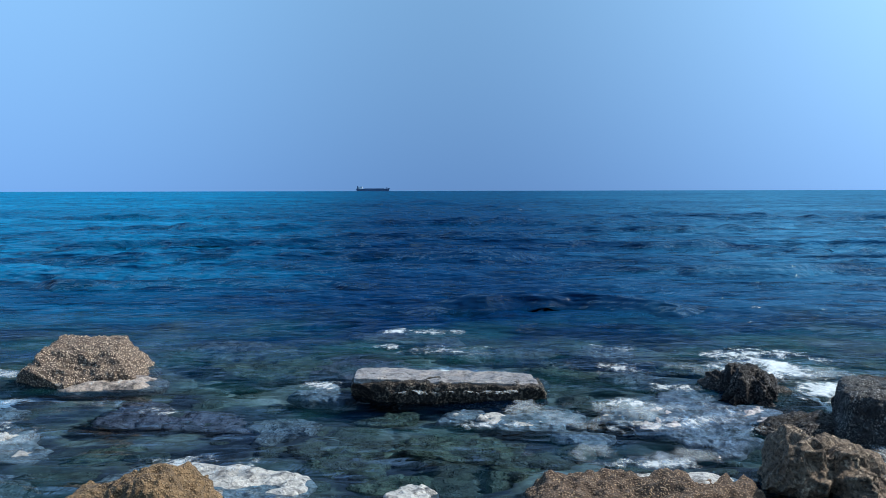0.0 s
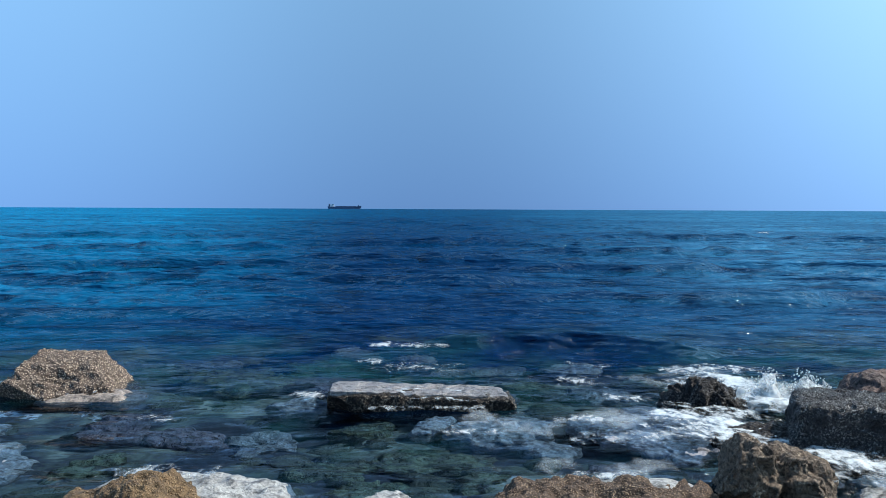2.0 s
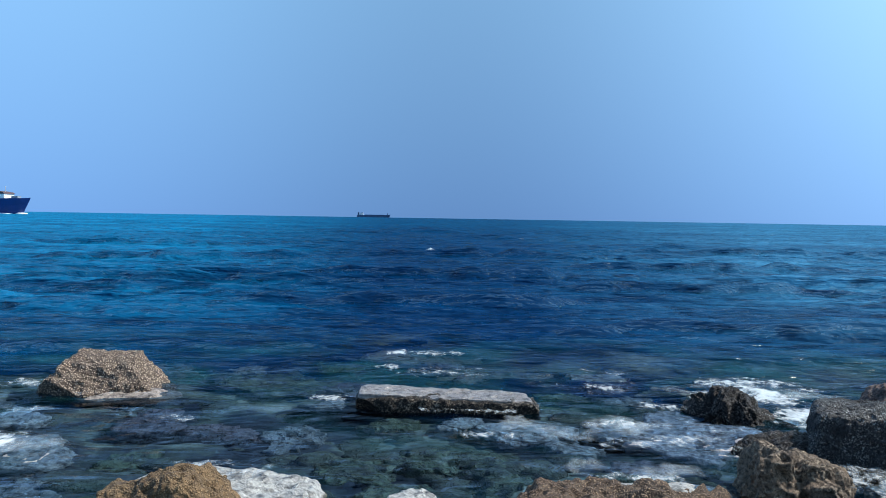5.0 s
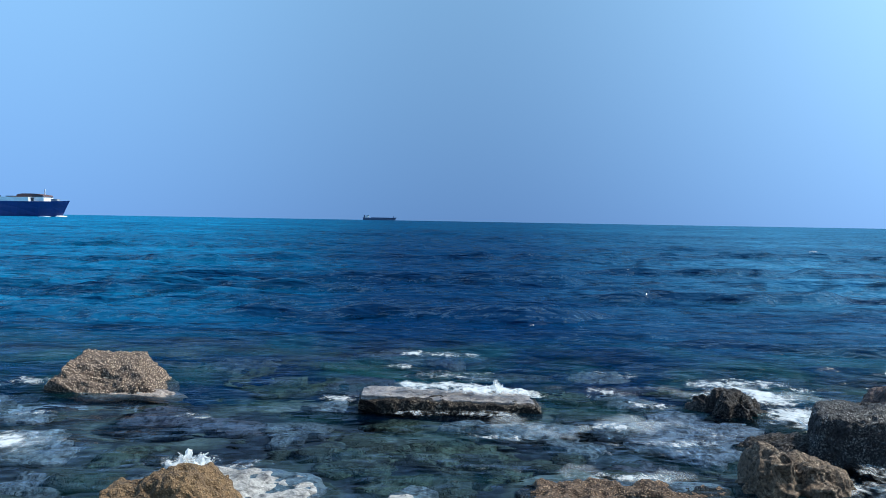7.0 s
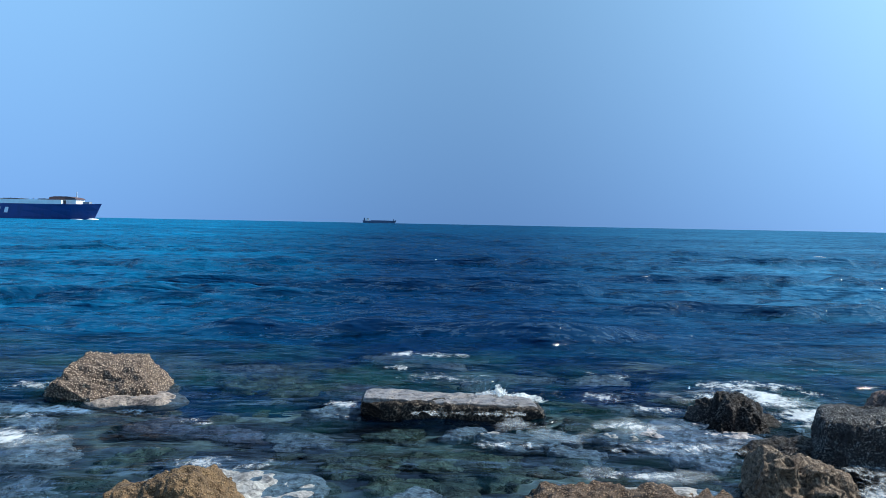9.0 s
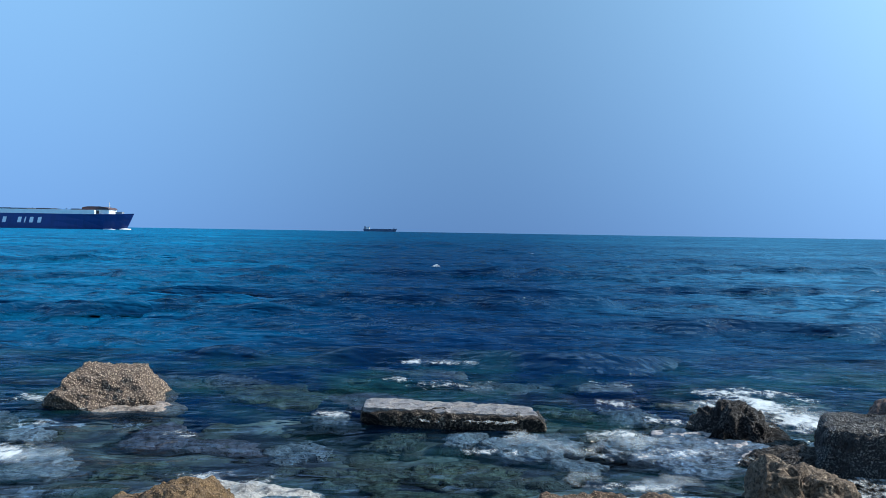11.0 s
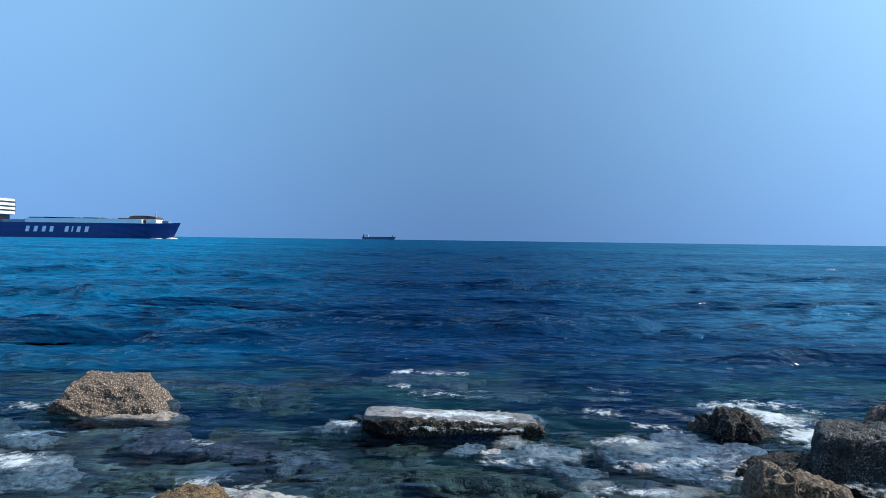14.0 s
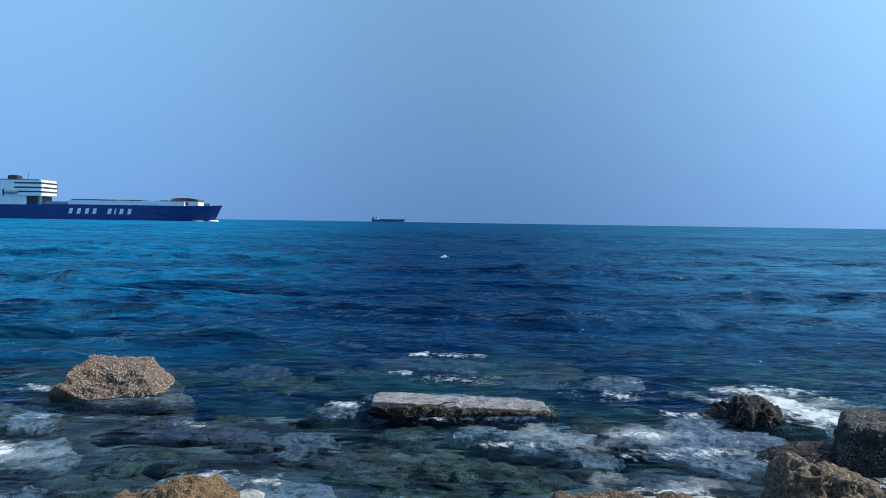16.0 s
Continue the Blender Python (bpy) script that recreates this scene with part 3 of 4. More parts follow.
SPOTS = [(-0.7, 7.9, 0.9), (0.1, 8.2, 1.1), (-0.3, 7.3, 0.8), (-3.1, 9.5, 1.2), (-2.3, 9.2, 1.1), (-2.9, 8.1, 0.8), (-1.5, 9.0, 0.9), (-0.9, 11.6, 1.3),
         (-2.2, 12.0, 1.6), (-3.0, 13.2, 1.5), (1.6, 11.4, 1.1), (2.4, 11.0, 0.9), (1.1, 10.9, 0.7), (0.7, 7.7, 0.8), (-3.4, 7.2, 0.8), (-5.2, 8.9, 1.0),
         (-5.3, 10.2, 0.9), (1.9, 7.9, 0.7), (3.2, 11.6, 1.0), (4.6, 11.4, 1.2), (-1.3, 13.6, 1.2), (1.0, 12.6, 1.3), (-4.2, 12.8, 1.4), (-0.5, 9.4, 0.7)]
for i, (x, y, sz) in enumerate(SPOTS):
    kind = (1, 0, 2, 1, 0)[i % 5] if i > 4 else (1, 1, 1, 2, 2)[i]
    deep = float(np.interp(y, [7, 10, 14], [-0.11, -0.14, -0.28])) - rng.uniform(0.04, 0.12)
    boulder("sunken_boulder", (x, y, deep - 0.30), (sz, sz * rng.uniform(0.6, 0.9), 0.6), SUNKEN[kind],
            ("grey", "olive weed-covered", "mauve-grey")[kind] + " rock lying under clear shallow water", 90 + i, 2.6, 0.22, 0.02, 0.07, 32,
            rng.uniform(0, 180), shape=shape_pad, crag=0.12, group="rocks under the water")


def build_stones():
    rng = np.random.default_rng(5)
    d, f = cube_sphere(5)
    vs, fs, k = [], [], 0
    for _ in range(420):
        x, y = rng.uniform(-7, 6), rng.uniform(5.6, 14.5)
        s = rng.uniform(0.07, 0.24)
        p = d / np.linalg.norm(d, axis=-1, keepdims=True)
        p = p * s * np.array([rng.uniform(0.8, 1.5), rng.uniform(0.8, 1.3), rng.uniform(0.4, 0.7)])
        p = p * (1 + 0.25 * vnoise(p / s * 1.3 + rng.uniform(0, 50), 2))[:, None]
        p = p + [x, y, float(ground_height(np.array([x]), np.array([y]))[0]) + s * 0.15]
        vs.append(p), fs.append(f + k)
        k += len(p)
    ob = mesh_object("seabed_stones", np.concatenate(vs), np.concatenate(fs), SEABED_STONE)
    return tagged(ob, "loose olive and grey stones lying on the seabed", "stones", kind="stuff")


SEABED_STONE = rock_material("seabed_stone", (0.03, 0.035, 0.03), (0.09, 0.10, 0.07), (0.22, 0.22, 0.16), 9.0, 0.4)
build_stones()


# ---- foam and spray ----
def foam_patch(name, size, seed, thick=0.0, mat=None, res=0.03, height=0.015, label="white lacy foam on the water"):
    """A ragged raft of foam: a grid with the noise's holes left out, edges thin."""
    nx, ny = int(size[0] / res) + 1, int(size[1] / res) + 1
    x, y = np.meshgrid(np.linspace(-0.5, 0.5, nx), np.linspace(-0.5, 0.5, ny), indexing="ij")
    r = np.sqrt((x * 2) ** 2 + (y * 2) ** 2)
    q = np.stack([x * size[0] * 3.0, y * size[1] * 2.4, 0 * x], -1)
    dens = 0.55 + thick - r ** 2 * 0.9 + 0.55 * fbm(q, seed, 4, 0.6)
    z = height * (0.5 + 0.9 * np.clip(dens, 0, 1) + 0.6 * fbm(q * 3, seed + 3, 2))
    v = np.stack([x * size[0], y * size[1], z], -1).reshape(-1, 3)
    k = np.arange(len(v)).reshape(x.shape)
    keep = (dens[:-1, :-1] + dens[1:, 1:]) / 2 > 0.02
    f = np.stack([k[:-1, :-1], k[1:, :-1], k[1:, 1:], k[:-1, 1:]], -1)[keep]
    used, back = np.unique(f, return_inverse=True)
    ob = mesh_object(name, v[used], back.reshape(f.shape), mat or FOAM)
    layer = ob.data.attributes.new("foam_cover", "FLOAT", "POINT")
    layer.data.foreach_set("value", dens.ravel()[used].astype(np.float32))
    return tagged(ob, label, "foam", "foam on the water", "stuff")


def splash(seed, width, height, count, label):
    """Thrown spray: two ragged lacy mounds of foam, one in the other, with fine drops flying off the crest."""
    rng = np.random.default_rng(seed)
    soft = min(1.0, height / 0.35)

    def crest(u):
        u = np.asarray(u, float)
        p = np.stack([u * 3.1, 0 * u + seed * 1.7, 0 * u], -1)
        return np.exp(-u * u * 1.6) * np.clip(0.62 + 1.15 * fbm(p, seed, 3), 0.12, 1.15)

    vs, fs, cover, k = [], [], [], 0
    for shell, (fat, tall) in enumerate(((0.16, 1.0), (0.09, 0.82))):
        nu, nv = 120, 44
        u, a = np.meshgrid(np.linspace(-1.15, 1.15, nu), np.linspace(0, math.pi, nv), indexing="ij")
        rise = np.sin(a) ** 0.8
        z = height * tall * crest(u) * rise
        y = fat * np.cos(a) * (1.15 - u * u * 0.7)
        p = np.stack([u * width * 0.62, y, z], -1).reshape(-1, 3)
        bump = fbm(p * 9.0, seed + 3 + shell, 4)
        bump2 = fbm(p * 9.0 + 17.0, seed + 5 + shell, 4)
        p[:, 0] += 0.10 * bump2
        p[:, 1] += 0.14 * soft * bump
        p[:, 2] += 0.10 * soft * bump * rise.reshape(-1)
        c = 1.0 - 0.72 * (rise.reshape(-1) * tall) ** 3 - 0.55 * np.abs(u.reshape(-1)) ** 4
        grid = np.arange(nu * nv).reshape(nu, nv)
        q = np.stack([grid[:-1, :-1], grid[1:, :-1], grid[1:, 1:], grid[:-1, 1:]], -1).reshape(-1, 4)
        vs.append(p), fs.append(q + k), cover.append(np.clip(c, 0, 1))
        k += len(p)
    d, f = cube_sphere(1)
    d = d / np.linalg.norm(d, axis=-1, keepdims=True)
    for i in range(count // 2):
        u = float(np.clip(rng.normal(0, 0.5), -1.1, 1.1))
        top = height * float(crest(u))
        s = rng.uniform(0.0025, 0.008) * (1.6 if i % 9 == 0 else 1.0)
        away = Vector((u * 0.8 + rng.normal(0, 0.4), rng.normal(0, 0.4), 1.0)).normalized()
        p = d * s + np.outer(d @ np.array(away), np.array(away)) * s * rng.uniform(0.2, 1.2)
        p = p + [u * width * 0.62 + rng.normal(0, 0.05), rng.normal(0, 0.08), top * (0.55 + 0.75 * rng.uniform(0, 1) ** 2.0)]
        vs.append(p), fs.append(f + k), cover.append(np.ones(len(p)))
        k += len(p)
    ob = mesh_object("splash", np.concatenate(vs), np.concatenate(fs), SPRAY_FOAM)
    at = ob.data.attributes.new("foam_cover", "FLOAT", "POINT")
    at.data.foreach_set("value", np.concatenate(cover).astype(np.float32))
    return tagged(ob, label, "splash", "splashes on the rocks", "stuff")


FOAMS = []


def foam_at(x, y, z, sx, sy, seed, thick=0.0, mat=None, turn=0, sway=(0.08, 0.10, 0.02), beat=2.7, **more):
    ob = foam_patch("foam", (sx, sy), seed, thick, mat, **more)
    FOAMS.append((ob, (x, y, z), turn, sway, beat, seed))


foam_at(4.05, 10.9, 0.06, 1.7, 2.0, 1, 0.35, FOAM_THICK, -20, (0.05, 0.15, 0.03), 2.2)       # surf behind the dark rock
foam_at(3.65, 10.5, 0.05, 1.1, 1.2, 2, 0.30, FOAM_THICK, -20, (0.06, 0.12, 0.03), 1.9)
foam_at(4.15, 9.6, 0.06, 1.0, 1.2, 3, 0.3, FOAM_THICK, 0, (0.06, 0.12, 0.05), 2.3)
foam_at(2.6, 10.1, 0.03, 0.8, 0.6, 4, 0.05, FOAM, 10)
foam_at(1.05, 9.05, 0.035, 1.0, 0.8, 5, 0.10, FOAM, -15)
foam_at(1.95, 9.15, 0.035, 0.8, 0.6, 6, 0.10, FOAM, 0)
foam_at(2.3, 8.4, 0.03, 1.5, 1.0, 7, 0.05, FOAM, 15)
foam_at(2.9, 8.9, 0.03, 1.0, 0.6, 8, 0.12, FOAM, -10)
foam_at(-1.22, 10.15, 0.035, 0.6, 0.6, 9, 0.15, FOAM, 0)
foam_at(-0.2, 13.9, 0.05, 1.9, 0.8, 10, 0.10, FOAM_THICK, -3, (0.10, 0.15, 0.03), 2.4)        # reef behind the slab
foam_at(-0.6, 12.6, 0.035, 0.9, 0.5, 11, 0.0, FOAM, 5)
foam_at(2.4, 12.4, 0.03, 1.0, 0.8, 12, 0.0, FOAM, 5)
foam_at(-4.15, 8.1, 0.035, 1.1, 0.9, 13, 0.25, FOAM_THICK, 0, (0.06, 0.10, 0.03), 2.9)
foam_at(-4.65, 9.3, 0.03, 1.1, 0.4, 14, 0.10, FOAM, 4)
foam_at(-3.75, 10.35, 0.03, 1.3, 0.35, 15, 0.10, FOAM, 14)
foam_at(-5.2, 10.9, 0.03, 0.9, 0.8, 16, 0.0, FOAM, 0)
foam_at(-1.75, 7.40, 0.04, 1.4, 0.6, 17, -0.05, FOAM, -6)
foam_at(1.6, 7.25, 0.04, 1.7, 0.35, 18, 0.15, FOAM, 1)
foam_at(0.35, 9.72, 0.035, 2.0, 0.42, 19, 0.12, FOAM, 2)
foam_at(3.75, 7.05, 0.03, 0.9, 0.8, 20, 0.1, FOAM, 0)
foam_at(2.05, 9.15, 0.03, 1.1, 0.9, 23, 0.40, FOAM_MILK, 5)
foam_at(3.9, 10.9, 0.02, 3.0, 2.2, 28, 0.30, FOAM_MILK, -20)
foam_at(1.05, 9.0, 0.025, 1.4, 1.1, 29, 0.30, FOAM_MILK, -10)
foam_at(-4.2, 8.2, 0.025, 1.8, 1.6, 30, 0.25, FOAM_MILK, 0)
foam_at(1.6, 7.4, 0.03, 2.2, 0.7, 32, 0.2, FOAM_MILK, 0)
foam_at(3.85, 7.25, 0.05, 1.2, 1.1, 24, 0.22, FOAM, 0)
foam_at(3.0, 8.1, 0.04, 1.0, 0.7, 25, 0.05, FOAM, 20)
foam_at(0.2, 12.0, 0.03, 2.6, 1.2, 26, -0.15, FOAM, 3)
foam_at(2.1, 11.0, 0.03, 1.8, 1.2, 27, -0.10, FOAM, -5)
foam_at(0.7, 8.5, 0.03, 1.2, 0.6, 21, -0.15, FOAM, 8)
foam_at(-2.6, 9.1, 0.03, 1.1, 0.7, 22, -0.2, FOAM, -8)

SPLASH_ROCK = splash(1, 0.60, 0.38, 3600, "white spray thrown up behind the dark rock")
SPLASH_BLOCK = splash(2, 1.35, 0.38, 5000, "white spray bursting beside the concrete block")
SPLASH_REEF = splash(3, 0.65, 0.15, 700, "low white spray where waves break on a sunken reef")
SPLASH_SLAB = splash(4, 0.6, 0.14, 700, "white spray along the flat slab")
SPLASH_LEFT = splash(5, 0.35, 0.17, 700, "white spray beside the tan boulder")
SPLASH_NEAR = splash(6, 0.2, 0.17, 500, "small burst of spray over the near rock")
SURGE = foam_patch("foam", (1.7, 1.9), 41, 0.35, FOAM_WHITE, label="white surge of foam pouring between the rocks")
SURGE_SIDE = foam_patch("foam", (1.1, 1.0), 42, 0.35, FOAM_WHITE, label="white surge of foam between the brown rock and the block")
SURGE_LEFT = foam_patch("foam", (2.2, 0.9), 43, 0.35, FOAM_WHITE, label="white surge of foam round the foot of the tan boulder")
WASH = foam_patch("foam", (1.75, 0.75), 40, 0.45, FOAM_THICK, label="sheet of foam washing over the flat slab")


def build_wave(seed, length, width, height):
    """A travelling swell: a long hump, steep towards the shore, that dips under the sea at its rim."""
    x, y = np.meshgrid(np.linspace(-1, 1, 150), np.linspace(-1.6, 1.6, 60), indexing="ij")
    bend = 0.7 * fbm(np.stack([x * length * 0.22, 0 * x, 0 * x], -1), seed, 3)
    crest = np.clip(1 - np.abs(x) ** 2.2, 0, 1) * (0.75 + 0.45 * vnoise(np.stack([x * length * 0.4, 0 * x, 0 * x], -1), seed + 5))
    prof = np.where(y < 0, np.exp(-(y / 0.42) ** 2), np.exp(-(y / 0.85) ** 2))
    q = np.stack([x * length * 1.4, y * width * 3.0, 0 * x], -1)
    z = height * (crest * prof * 1.1) - 0.42 * np.clip(np.abs(y) / 1.6 + np.abs(x) ** 3, 0, 1.4) ** 2 + 0.012 * fbm(q, seed + 2, 3)
    v = np.stack([x * length / 2, y * width + bend, z], -1).reshape(-1, 3)
    k = np.arange(len(v)).reshape(x.shape)
    f = np.stack([k[:-1, :-1], k[1:, :-1], k[1:, 1:], k[:-1, 1:]], -1).reshape(-1, 4)
    return tagged(mesh_object("wave", v, f, SWELL_WATER), "dark blue swell rolling in towards the rocks", "wave", "waves rolling in", "stuff")


WAVES = [(build_wave(70 + i, l, w, h), x, y, turn) for i, (x, y, l, w, h, turn) in enumerate((
    (2.0, 16.5, 9, 1.0, 0.24, -3), (-6.0, 21.0, 11, 1.2, 0.26, 4), (7.0, 24.0, 13, 1.2, 0.30, -6), (-1.0, 28.5, 14, 1.3, 0.30, 2),
    (9.0, 33.0, 16, 1.4, 0.33, -4), (-9.0, 35.0, 16, 1.4, 0.33, 5), (1.0, 40.0, 18, 1.6, 0.36, -2), (13.0, 46.0, 20, 1.8, 0.38, -5),
    (-14.0, 50.0, 20, 1.8, 0.38, 4), (3.0, 57.0, 24, 2.0, 0.42, 0), (-22.0, 68.0, 26, 2.2, 0.45, 3), (22.0, 66.0, 26, 2.2, 0.45, -4)))]


# ---- ships ----
def box(bm, x0, x1, y0, y1, z0, z1, bevel=0.0):
    got = bmesh.ops.create_cube(bm, size=1.0)["verts"]
    bmesh.ops.transform(bm, matrix=Matrix.Translation(((x0 + x1) / 2, (y0 + y1) / 2, (z0 + z1) / 2)) @ Matrix.Diagonal((x1 - x0, y1 - y0, z1 - z0, 1)), verts=got)
    if bevel:
        edges = {e for v in got for e in v.link_edges}
        bmesh.ops.bevel(bm, geom=list(edges), offset=bevel, segments=2, affect="EDGES")
    return bm


def box_part(name, parent, mat, *dims, bevel=0.0, label=""):
    return part(name, box(bmesh.new(), *dims, bevel), mat, parent, label)


def hull_mesh(stations, depth):
    """A hull lofted through stations (x at deck, x at keel, half beam at deck, half beam at keel, deck height)."""
    bm = bmesh.new()
    rings = []
    for xd, xk, bd, bk, zd in stations:
        ring = []
        for s, t in ((-1, 1.0), (-1, 0.66), (-1, 0.33), (-1, 0.0), (1, 0.0), (1, 0.33), (1, 0.66), (1, 1.0)):
            ring.append(bm.verts.new((xk + (xd - xk) * t, s * (bk + (bd - bk) * t ** 1.4), -depth + (zd + depth) * t)))
        rings.append(ring)
    for a, b in zip(rings, rings[1:]):
        for i in range(8):
            bm.faces.new((a[i], a[(i + 1) % 8], b[(i + 1) % 8], b[i]))
    bm.faces.new(rings[0][::-1])
    bm.faces.new(rings[-1])
    bmesh.ops.recalc_face_normals(bm, faces=bm.faces[:])
    return bm


def build_cargo_ship():
    ship = tagged(new("cargo_ship"), "dark blue cargo ship with tall white bridge, under way", "ship")
    B = 13.0
    part("hull", hull_mesh([(-206, -203, B - 1, B - 2, 12.0), (-190, -190, B, B - 1, 11.9), (-60, -60, B, B, 11.9), (-35, -37, B - 0.5, B - 3, 11.9),
                            (-20, -24, B - 2.5, B - 8, 12.0), (-9, -15, B - 6.5, 1.6, 12.4), (0, -7.5, 0.4, 0.25, 13.0)], 3.0), HULL_BLUE, ship,
         "dark blue hull with a raked bow")
    box_part("bulwark", ship, SHIP_WHITE, -119, -27, -B - 0.05, B, 11.95, 15.3, label="white side of the upper deck")
    box_part("deck_house", ship, SHIP_GREY, -137, -119, -B + 0.2, B, 11.95, 14.0)
    box_part("superstructure", ship, SHIP_WHITE, -206, -149, -B - 0.02, B, 11.95, 22.3, bevel=0.2)
    tower = box_part("bridge_tower", ship, SHIP_WHITE, -172, -136.5, -B - 0.8, B + 0.8, 19.6, 33.2, bevel=0.4, label="white bridge tower with dark window bands")
    for z in (22.6, 26.2, 30.0):
        box_part("window_band", tower, SHIP_DARK, -158, -136.3, -B - 0.95, B + 0.95, z, z + 1.25)
    box_part("roof_rail", tower, SHIP_GREY, -171, -138, -B - 0.9, B + 0.9, 33.3, 33.9)
    # solid dark box in place of the shade inside the open space
    box_part("recess", ship, SHIP_DARK, -148.9, -140, -B + 1.5, B - 1, 11.95, 19.5, label="dark block standing for the shade under the bridge")
    for x in (-139, -137.6):
        box_part("pillar", ship, SHIP_GREY, x - 0.5, x + 0.4, -B - 0.1, -B + 1.0, 11.95, 19.55)
    boat = bmesh.new()
    bmesh.ops.create_uvsphere(boat, u_segments=16, v_segments=10, radius=1.0, matrix=Matrix.Translation((-160, -B - 1.6, 22.5)) @ Matrix.Diagonal((6.0, 1.5, 1.5, 1)))
    part("lifeboat", boat, SHIP_GREY, ship, "grey covered lifeboat", True)
    box_part("davit", ship, SHIP_DARK, -167, -166, -B - 1.6, -B - 0.1, 20, 25)
    box_part("funnel", ship, SHIP_DARK, -168, -160.5, -5, 5, 33.4, 37.6, bevel=0.6)
    box_part("mast", ship, SHIP_GREY, -153.4, -152.9, -0.3, 0.3, 33.4, 40)
    box_part("mast", ship, SHIP_GREY, -162.0, -161.6, -0.3, 0.3, 37.5, 41)
    box_part("aft_deck", ship, SHIP_GREY, -204, -173, -B + 1, B - 1, 22.4, 26.5, label="grey upper works aft of the bridge")
    box_part("stern_crane", ship, SHIP_DARK, -186, -176, -3, 3, 26.5, 29.0)
    house = box_part("forward_house", ship, SHIP_WHITE, -33, -17, -8.6, 8.6, 12.0, 15.8, bevel=0.3)
    rf = bmesh.new()
    prof = [(-39, 15.4), (-38, 17.4), (-34, 18.2), (-24, 18.2), (-18, 17.2), (-16.5, 15.8)]
    va = [rf.verts.new((x, -9.0, z)) for x, z in prof]
    vb = [rf.verts.new((x, 9.0, z)) for x, z in prof]
    for i in range(len(prof)):
        j = (i + 1) % len(prof)
        rf.faces.new((va[i], va[j], vb[j], vb[i]))
    rf.faces.new(va[::-1]), rf.faces.new(vb)
    part("roof", rf, SHIP_RUST, house, "dark curved roof of the forward house")
    for x in (-30, -26):
        box_part("doorway", house, SHIP_DARK, x - 1.0, x + 1.0, -8.75, -8.5, 12.4, 15.0)
    box_part("mast", ship, SHIP_WHITE, -20.3, -19.8, -0.3, 0.3, 16, 22)
    box_part("winch", ship, SHIP_GREY, -14, -9, -3, 3, 12.4, 14.3)
    for x0, x1 in ((-118, -82), (-75, -63), (-104, -97), (-47, -41)):
        box_part("deck_cargo", ship, SHIP_DARK, x0, x1, -9, 9, 15.3, 16.2)
    for x in np.arange(-112, -30, 9.0):
        box_part("stanchion", ship, SHIP_DARK, x - 0.15, x + 0.15, -B + 0.1, -B + 0.4, 15.3, 16.4)
    for ob in ship.children:
        if ob.name.split(".")[0] in ("superstructure", "bridge_tower", "recess", "pillar", "lifeboat", "davit", "funnel", "aft_deck", "stern_crane") \
                or (ob.name.startswith("mast") and ob.data.vertices[0].co.x < -100):
            ob.matrix_local = pose(-3.6, 0, 0) @ Matrix.Diagonal((1, 1, 0.925, 1))
    # the line's lettering, as plain slanting bars
    for x in (-119.0, -112.5, -106.0, -100.0, -88.0, -82.7, -78.6, -72.2):
        w, b = (1.1 if x == -82.7 else 2.8), bmesh.new()
        lo = [b.verts.new((x + dx, -B - 0.06, 4.6)) for dx in (0, w)]
        hi = [b.verts.new((x + dx + 1.1, -B - 0.06, 9.0)) for dx in (w, 0)]
        face = b.faces.new(lo + hi)
        ext = bmesh.ops.extrude_face_region(b, geom=[face])
        bmesh.ops.translate(b, vec=(0, 0.2, 0), verts=[v for v in ext["geom"] if isinstance(v, bmesh.types.BMVert)])
        part("letter_bar", b, LETTER_WHITE, ship)
    for x0, x1, z in ((-12, -2.5, 0.9), (-23, -13, 0.45)):
        fb = bmesh.new()
        bmesh.ops.create_icosphere(fb, subdivisions=3, radius=1.0, matrix=Matrix.Translation(((x0 + x1) / 2, -4.5 if z < 0.8 else 0, 0)) @ Matrix.Diagonal(((x1 - x0) / 2, 4.0, z * 1.3, 1)))
        for v in fb.verts:
            v.co += Vector((0, 0, 0.3 * noise.noise(v.co * 0.9)))
        part("bow_wave", fb, SPRAY, ship, "white bow wave", True)
    return ship


def build_far_ship():
    ship = tagged(new("tanker"), "small dark tanker far off on the horizon, at anchor", "ship")
    part("hull", hull_mesh([(0, 4, 11, 10, 14), (12, 12, 13, 12, 12.5), (120, 120, 13, 12, 12.5), (150, 147, 8, 4, 15), (163, 155, 0.5, 0.3, 17)], 3.0), HAZED_HULL, ship)
    box_part("bridge", ship, SHIP_WHITE, 12, 30, -9, 9, 12.6, 24)
    box_part("bridge_wing", ship, SHIP_GREY, 22, 31, -14, 14, 23.5, 26)
    box_part("funnel", ship, HAZED_HULL, 5, 11, -3, 3, 13, 28)
    box_part("mast", ship, HAZED_HULL, 146, 149, -1, 1, 14, 23)
    box_part("deck_pipes", ship, HAZED_HULL, 40, 135, -5, 5, 12.4, 15)
    ship.matrix_world = pose(SHIPX, 4200, 0) @ Matrix.Diagonal((1, 1, 0.85, 1))
    return ship


SHIPX = -388.0
CARGO_SHIP = build_cargo_ship()
TANKER = build_far_ship()

# whitecaps out on the open sea
CAPS = []
for i, (x, y, s) in enumerate(((-12, 62, 0.9), (-0.4, 58, 0.8), (32, 78, 1.5), (9, 95, 0.9))):
    CAPS.append((foam_patch("whitecap", (s, 0.8), 60 + i, 0.1, FOAM_THICK, 0.06, 0.12, "small white crest breaking far out"), x, y, 1.3 * i))


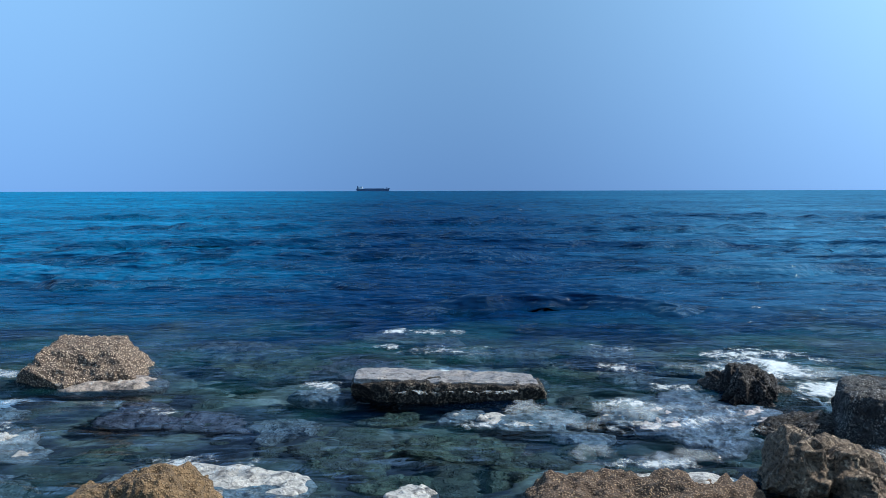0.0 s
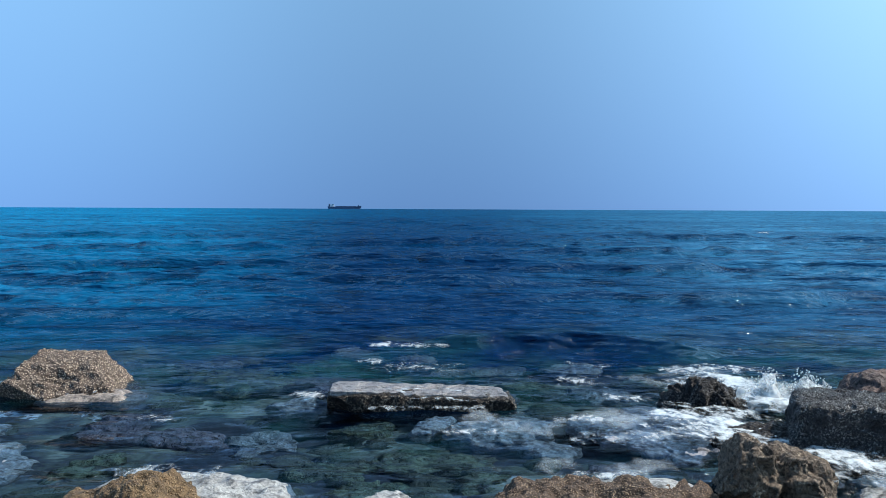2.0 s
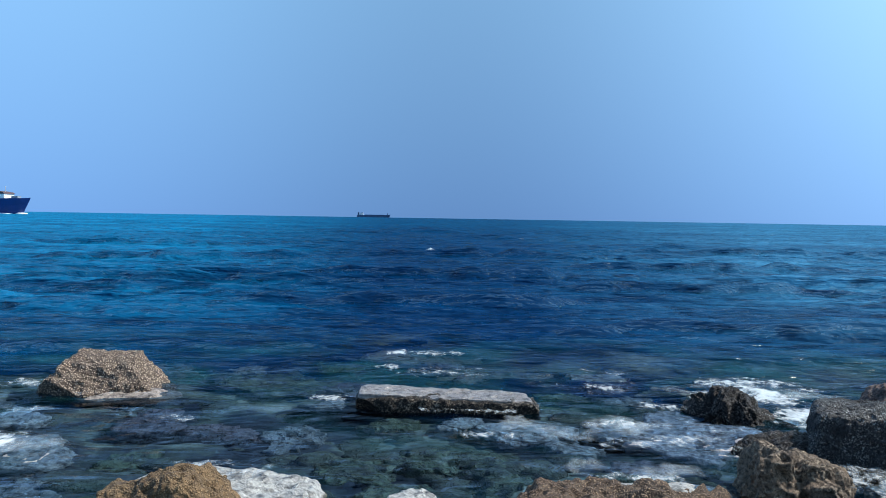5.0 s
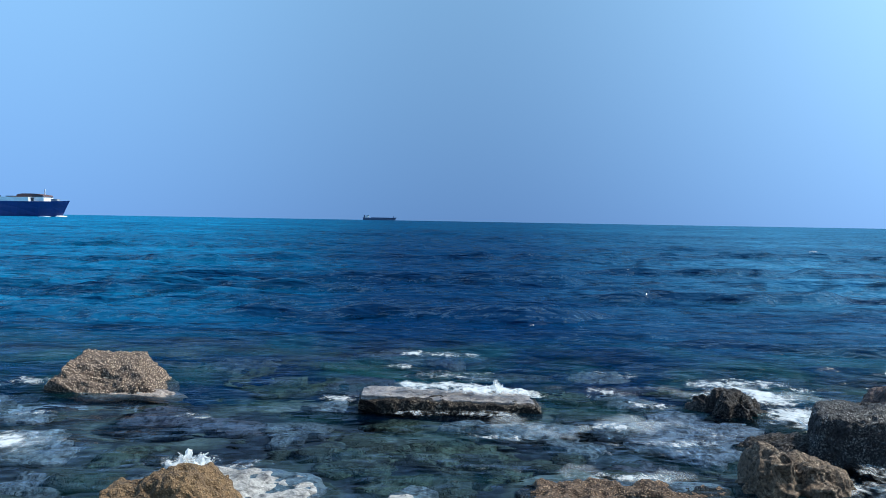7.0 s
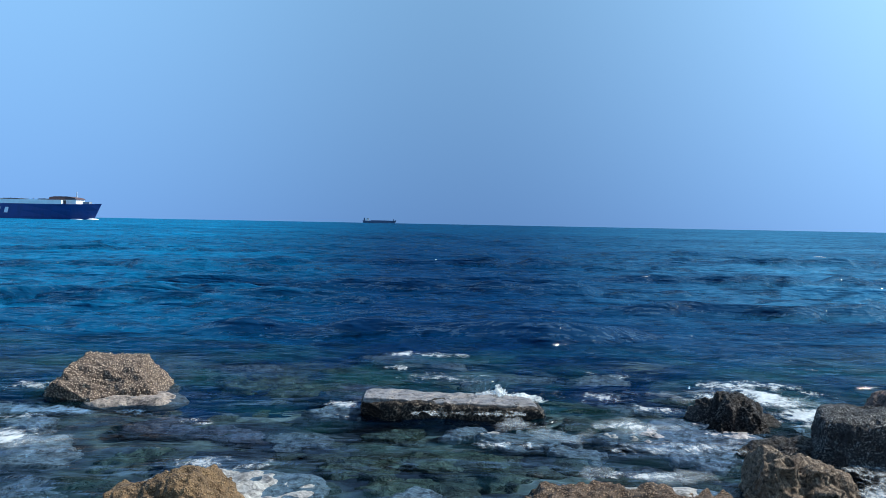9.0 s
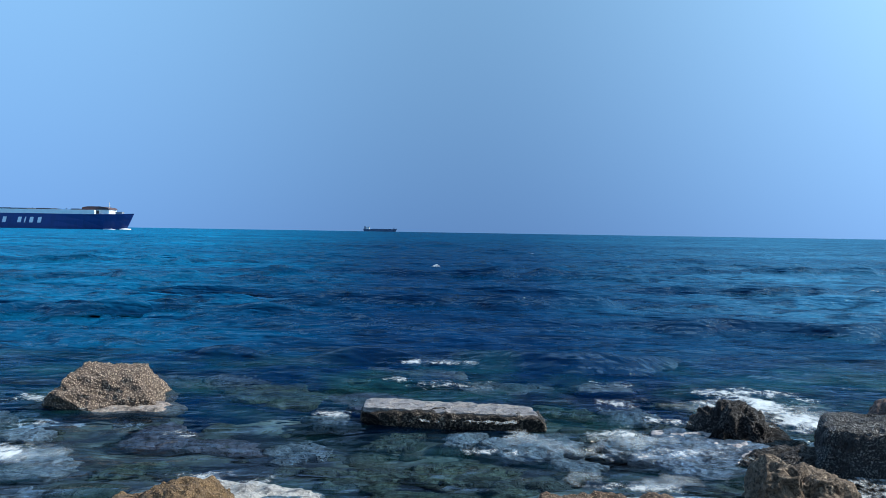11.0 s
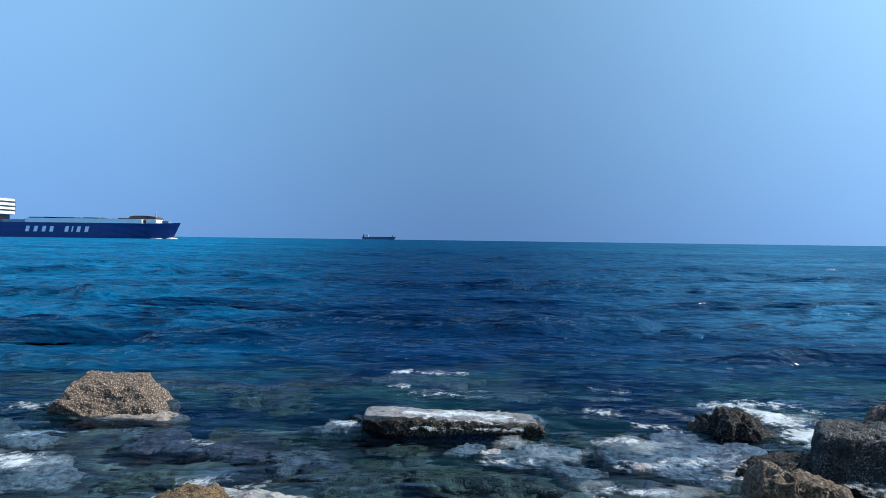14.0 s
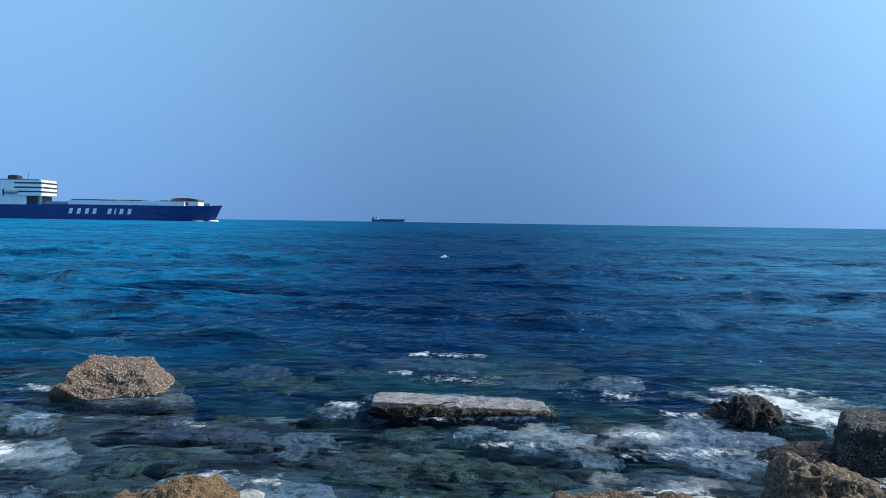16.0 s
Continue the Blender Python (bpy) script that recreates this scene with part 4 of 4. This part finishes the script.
# ---- what moves ----
def motions():
    drift = 0.5
    walk(SEA, [(t, pose(0.10 * math.sin(t * 0.7), -drift * t, 0.03 * math.sin(2 * math.pi * t / 3.1))) for t in np.arange(0, 16.01, 0.5)])
    walk(CARGO_SHIP, [(t, pose(-390.1 + 12.807 * t, 700, 0)) for t in (0.0, 8.0, 16.0)])
    for ob, (x, y, z), turn, (ax, ay, az), beat, seed in FOAMS:
        rows = []
        for t in np.arange(0, 16.01, beat / 4):
            a = 2 * math.pi * t / beat + seed
            rows.append((t, pose(x + ax * math.sin(a * 0.5), y + ay * math.cos(a), z + 0.02 + az * math.sin(a), 0, 0, turn + 4 * math.sin(a * 0.37))))
        rows.append((16.0, rows[-1][1]))
        walk(ob, rows)
    for ob, x, y, turn in WAVES:
        rows = []
        for t in np.arange(0, 16.01, 0.5):
            at = y - 1.25 * t
            rows.append((t, pose(x + 0.08 * t, max(at, 11.5), float(np.interp(at, [12.0, 14.0, 17.0], [-0.45, -0.10, 0.0])), 0, 0, turn)))
        walk(ob, rows)
    for ob, x, y, ph in CAPS:
        walk(ob, [(t, pose(x, y - 0.5 * t, -0.22 + 0.34 * math.sin(1.1 * t + ph * 2.1))) for t in np.arange(0, 16.01, 0.5)])

    def bursts(ob, x, y, low, peaks, rise=0.30, fall=0.45, turn=0):
        rows = [(0.0, low)]
        for t, top in peaks:
            for q, z in ((t - rise, low), (t, top), (t + fall, low)):
                if q > rows[-1][0] + 0.05:
                    rows.append((q, z))
                elif q <= 0.05:
                    rows[0] = (0.0, z if q > -0.05 else low)
        rows.append((16.0, low))
        walk(ob, [(t, pose(x, y, z, 0, 0, turn)) for t, z in rows if t <= 16.0])

    bursts(SPLASH_ROCK, 3.62, 10.25, -0.75, ((1.6, 0.05), (2.1, -0.30), (2.55, -0.25), (3.05, -0.05), (5.8, -0.2), (7.6, -0.45), (10.2, -0.2), (11.65, -0.1), (12.5, 0.0), (14.0, -0.45), (15.45, -0.3)), turn=-20)
    bursts(SPLASH_BLOCK, 4.25, 9.85, -0.75, ((2.0, -0.08), (2.6, 0.05), (3.5, -0.3), (4.6, -0.2), (8.3, -0.5), (11.4, -0.1), (12.55, -0.08), (15.1, 0.0)), turn=-10)
    bursts(SPLASH_REEF, -0.2, 13.8, -0.35, ((1.0, 0.03), (2.6, -0.06), (3.6, 0.02), (6.5, 0.05), (8.3, 0.04), (9.9, 0.03), (12.2, -0.04), (13.4, -0.02), (15.6, 0.05)))
    bursts(SPLASH_SLAB, 0.85, 10.62, -0.42, ((0.2, 0.02), (1.5, 0.08), (3.5, 0.02), (7.0, 0.08), (9.0, 0.06), (11.3, 0.06), (12.5, 0.10), (13.9, 0.0)))
    bursts(SPLASH_LEFT, -5.0, 10.6, -0.5, ((3.5, 0.02), (6.2, -0.1), (9.9, -0.05), (12.1, 0.02), (15.0, -0.1)))
    bursts(SPLASH_NEAR, -2.02, 6.98, -0.5, ((1.0, 0.1), (7.0, 0.14), (10.4, 0.0)))
    bursts(SURGE, 3.15, 8.75, -0.40, ((1.3, -0.02), (2.0, 0.09), (3.0, 0.11), (5.9, -0.02), (9.9, 0.02), (11.6, 0.04), (12.7, 0.04), (15.3, 0.05)), 0.5, 0.55, 10)
    bursts(SURGE_SIDE, 3.75, 7.35, -0.30, ((2.1, 0.16), (3.2, 0.13), (6.2, 0.02), (12.0, 0.06), (13.0, 0.08), (15.6, 0.06)), 0.5, 0.7)
    bursts(SURGE_LEFT, -4.35, 10.15, -0.50, ((3.6, 0.06), (9.2, -0.02), (12.1, 0.0)), 0.5, 0.6, 8)
    rows = [(0.0, 10.9, 0.0)]
    for t in (1.5, 3.5, 7.0, 8.1, 10.0, 12.5, 13.6):
        rows += [(t - 0.45, 10.75, 0.02), (t, 10.22, 0.215), (t + 0.5, 10.05, 0.12)]
    rows.append((16.0, 10.9, 0.0))
    walk(WASH, [(t, pose(0.3, y, z, 0, 2.6, 1.5)) for t, y, z in rows])


motions()
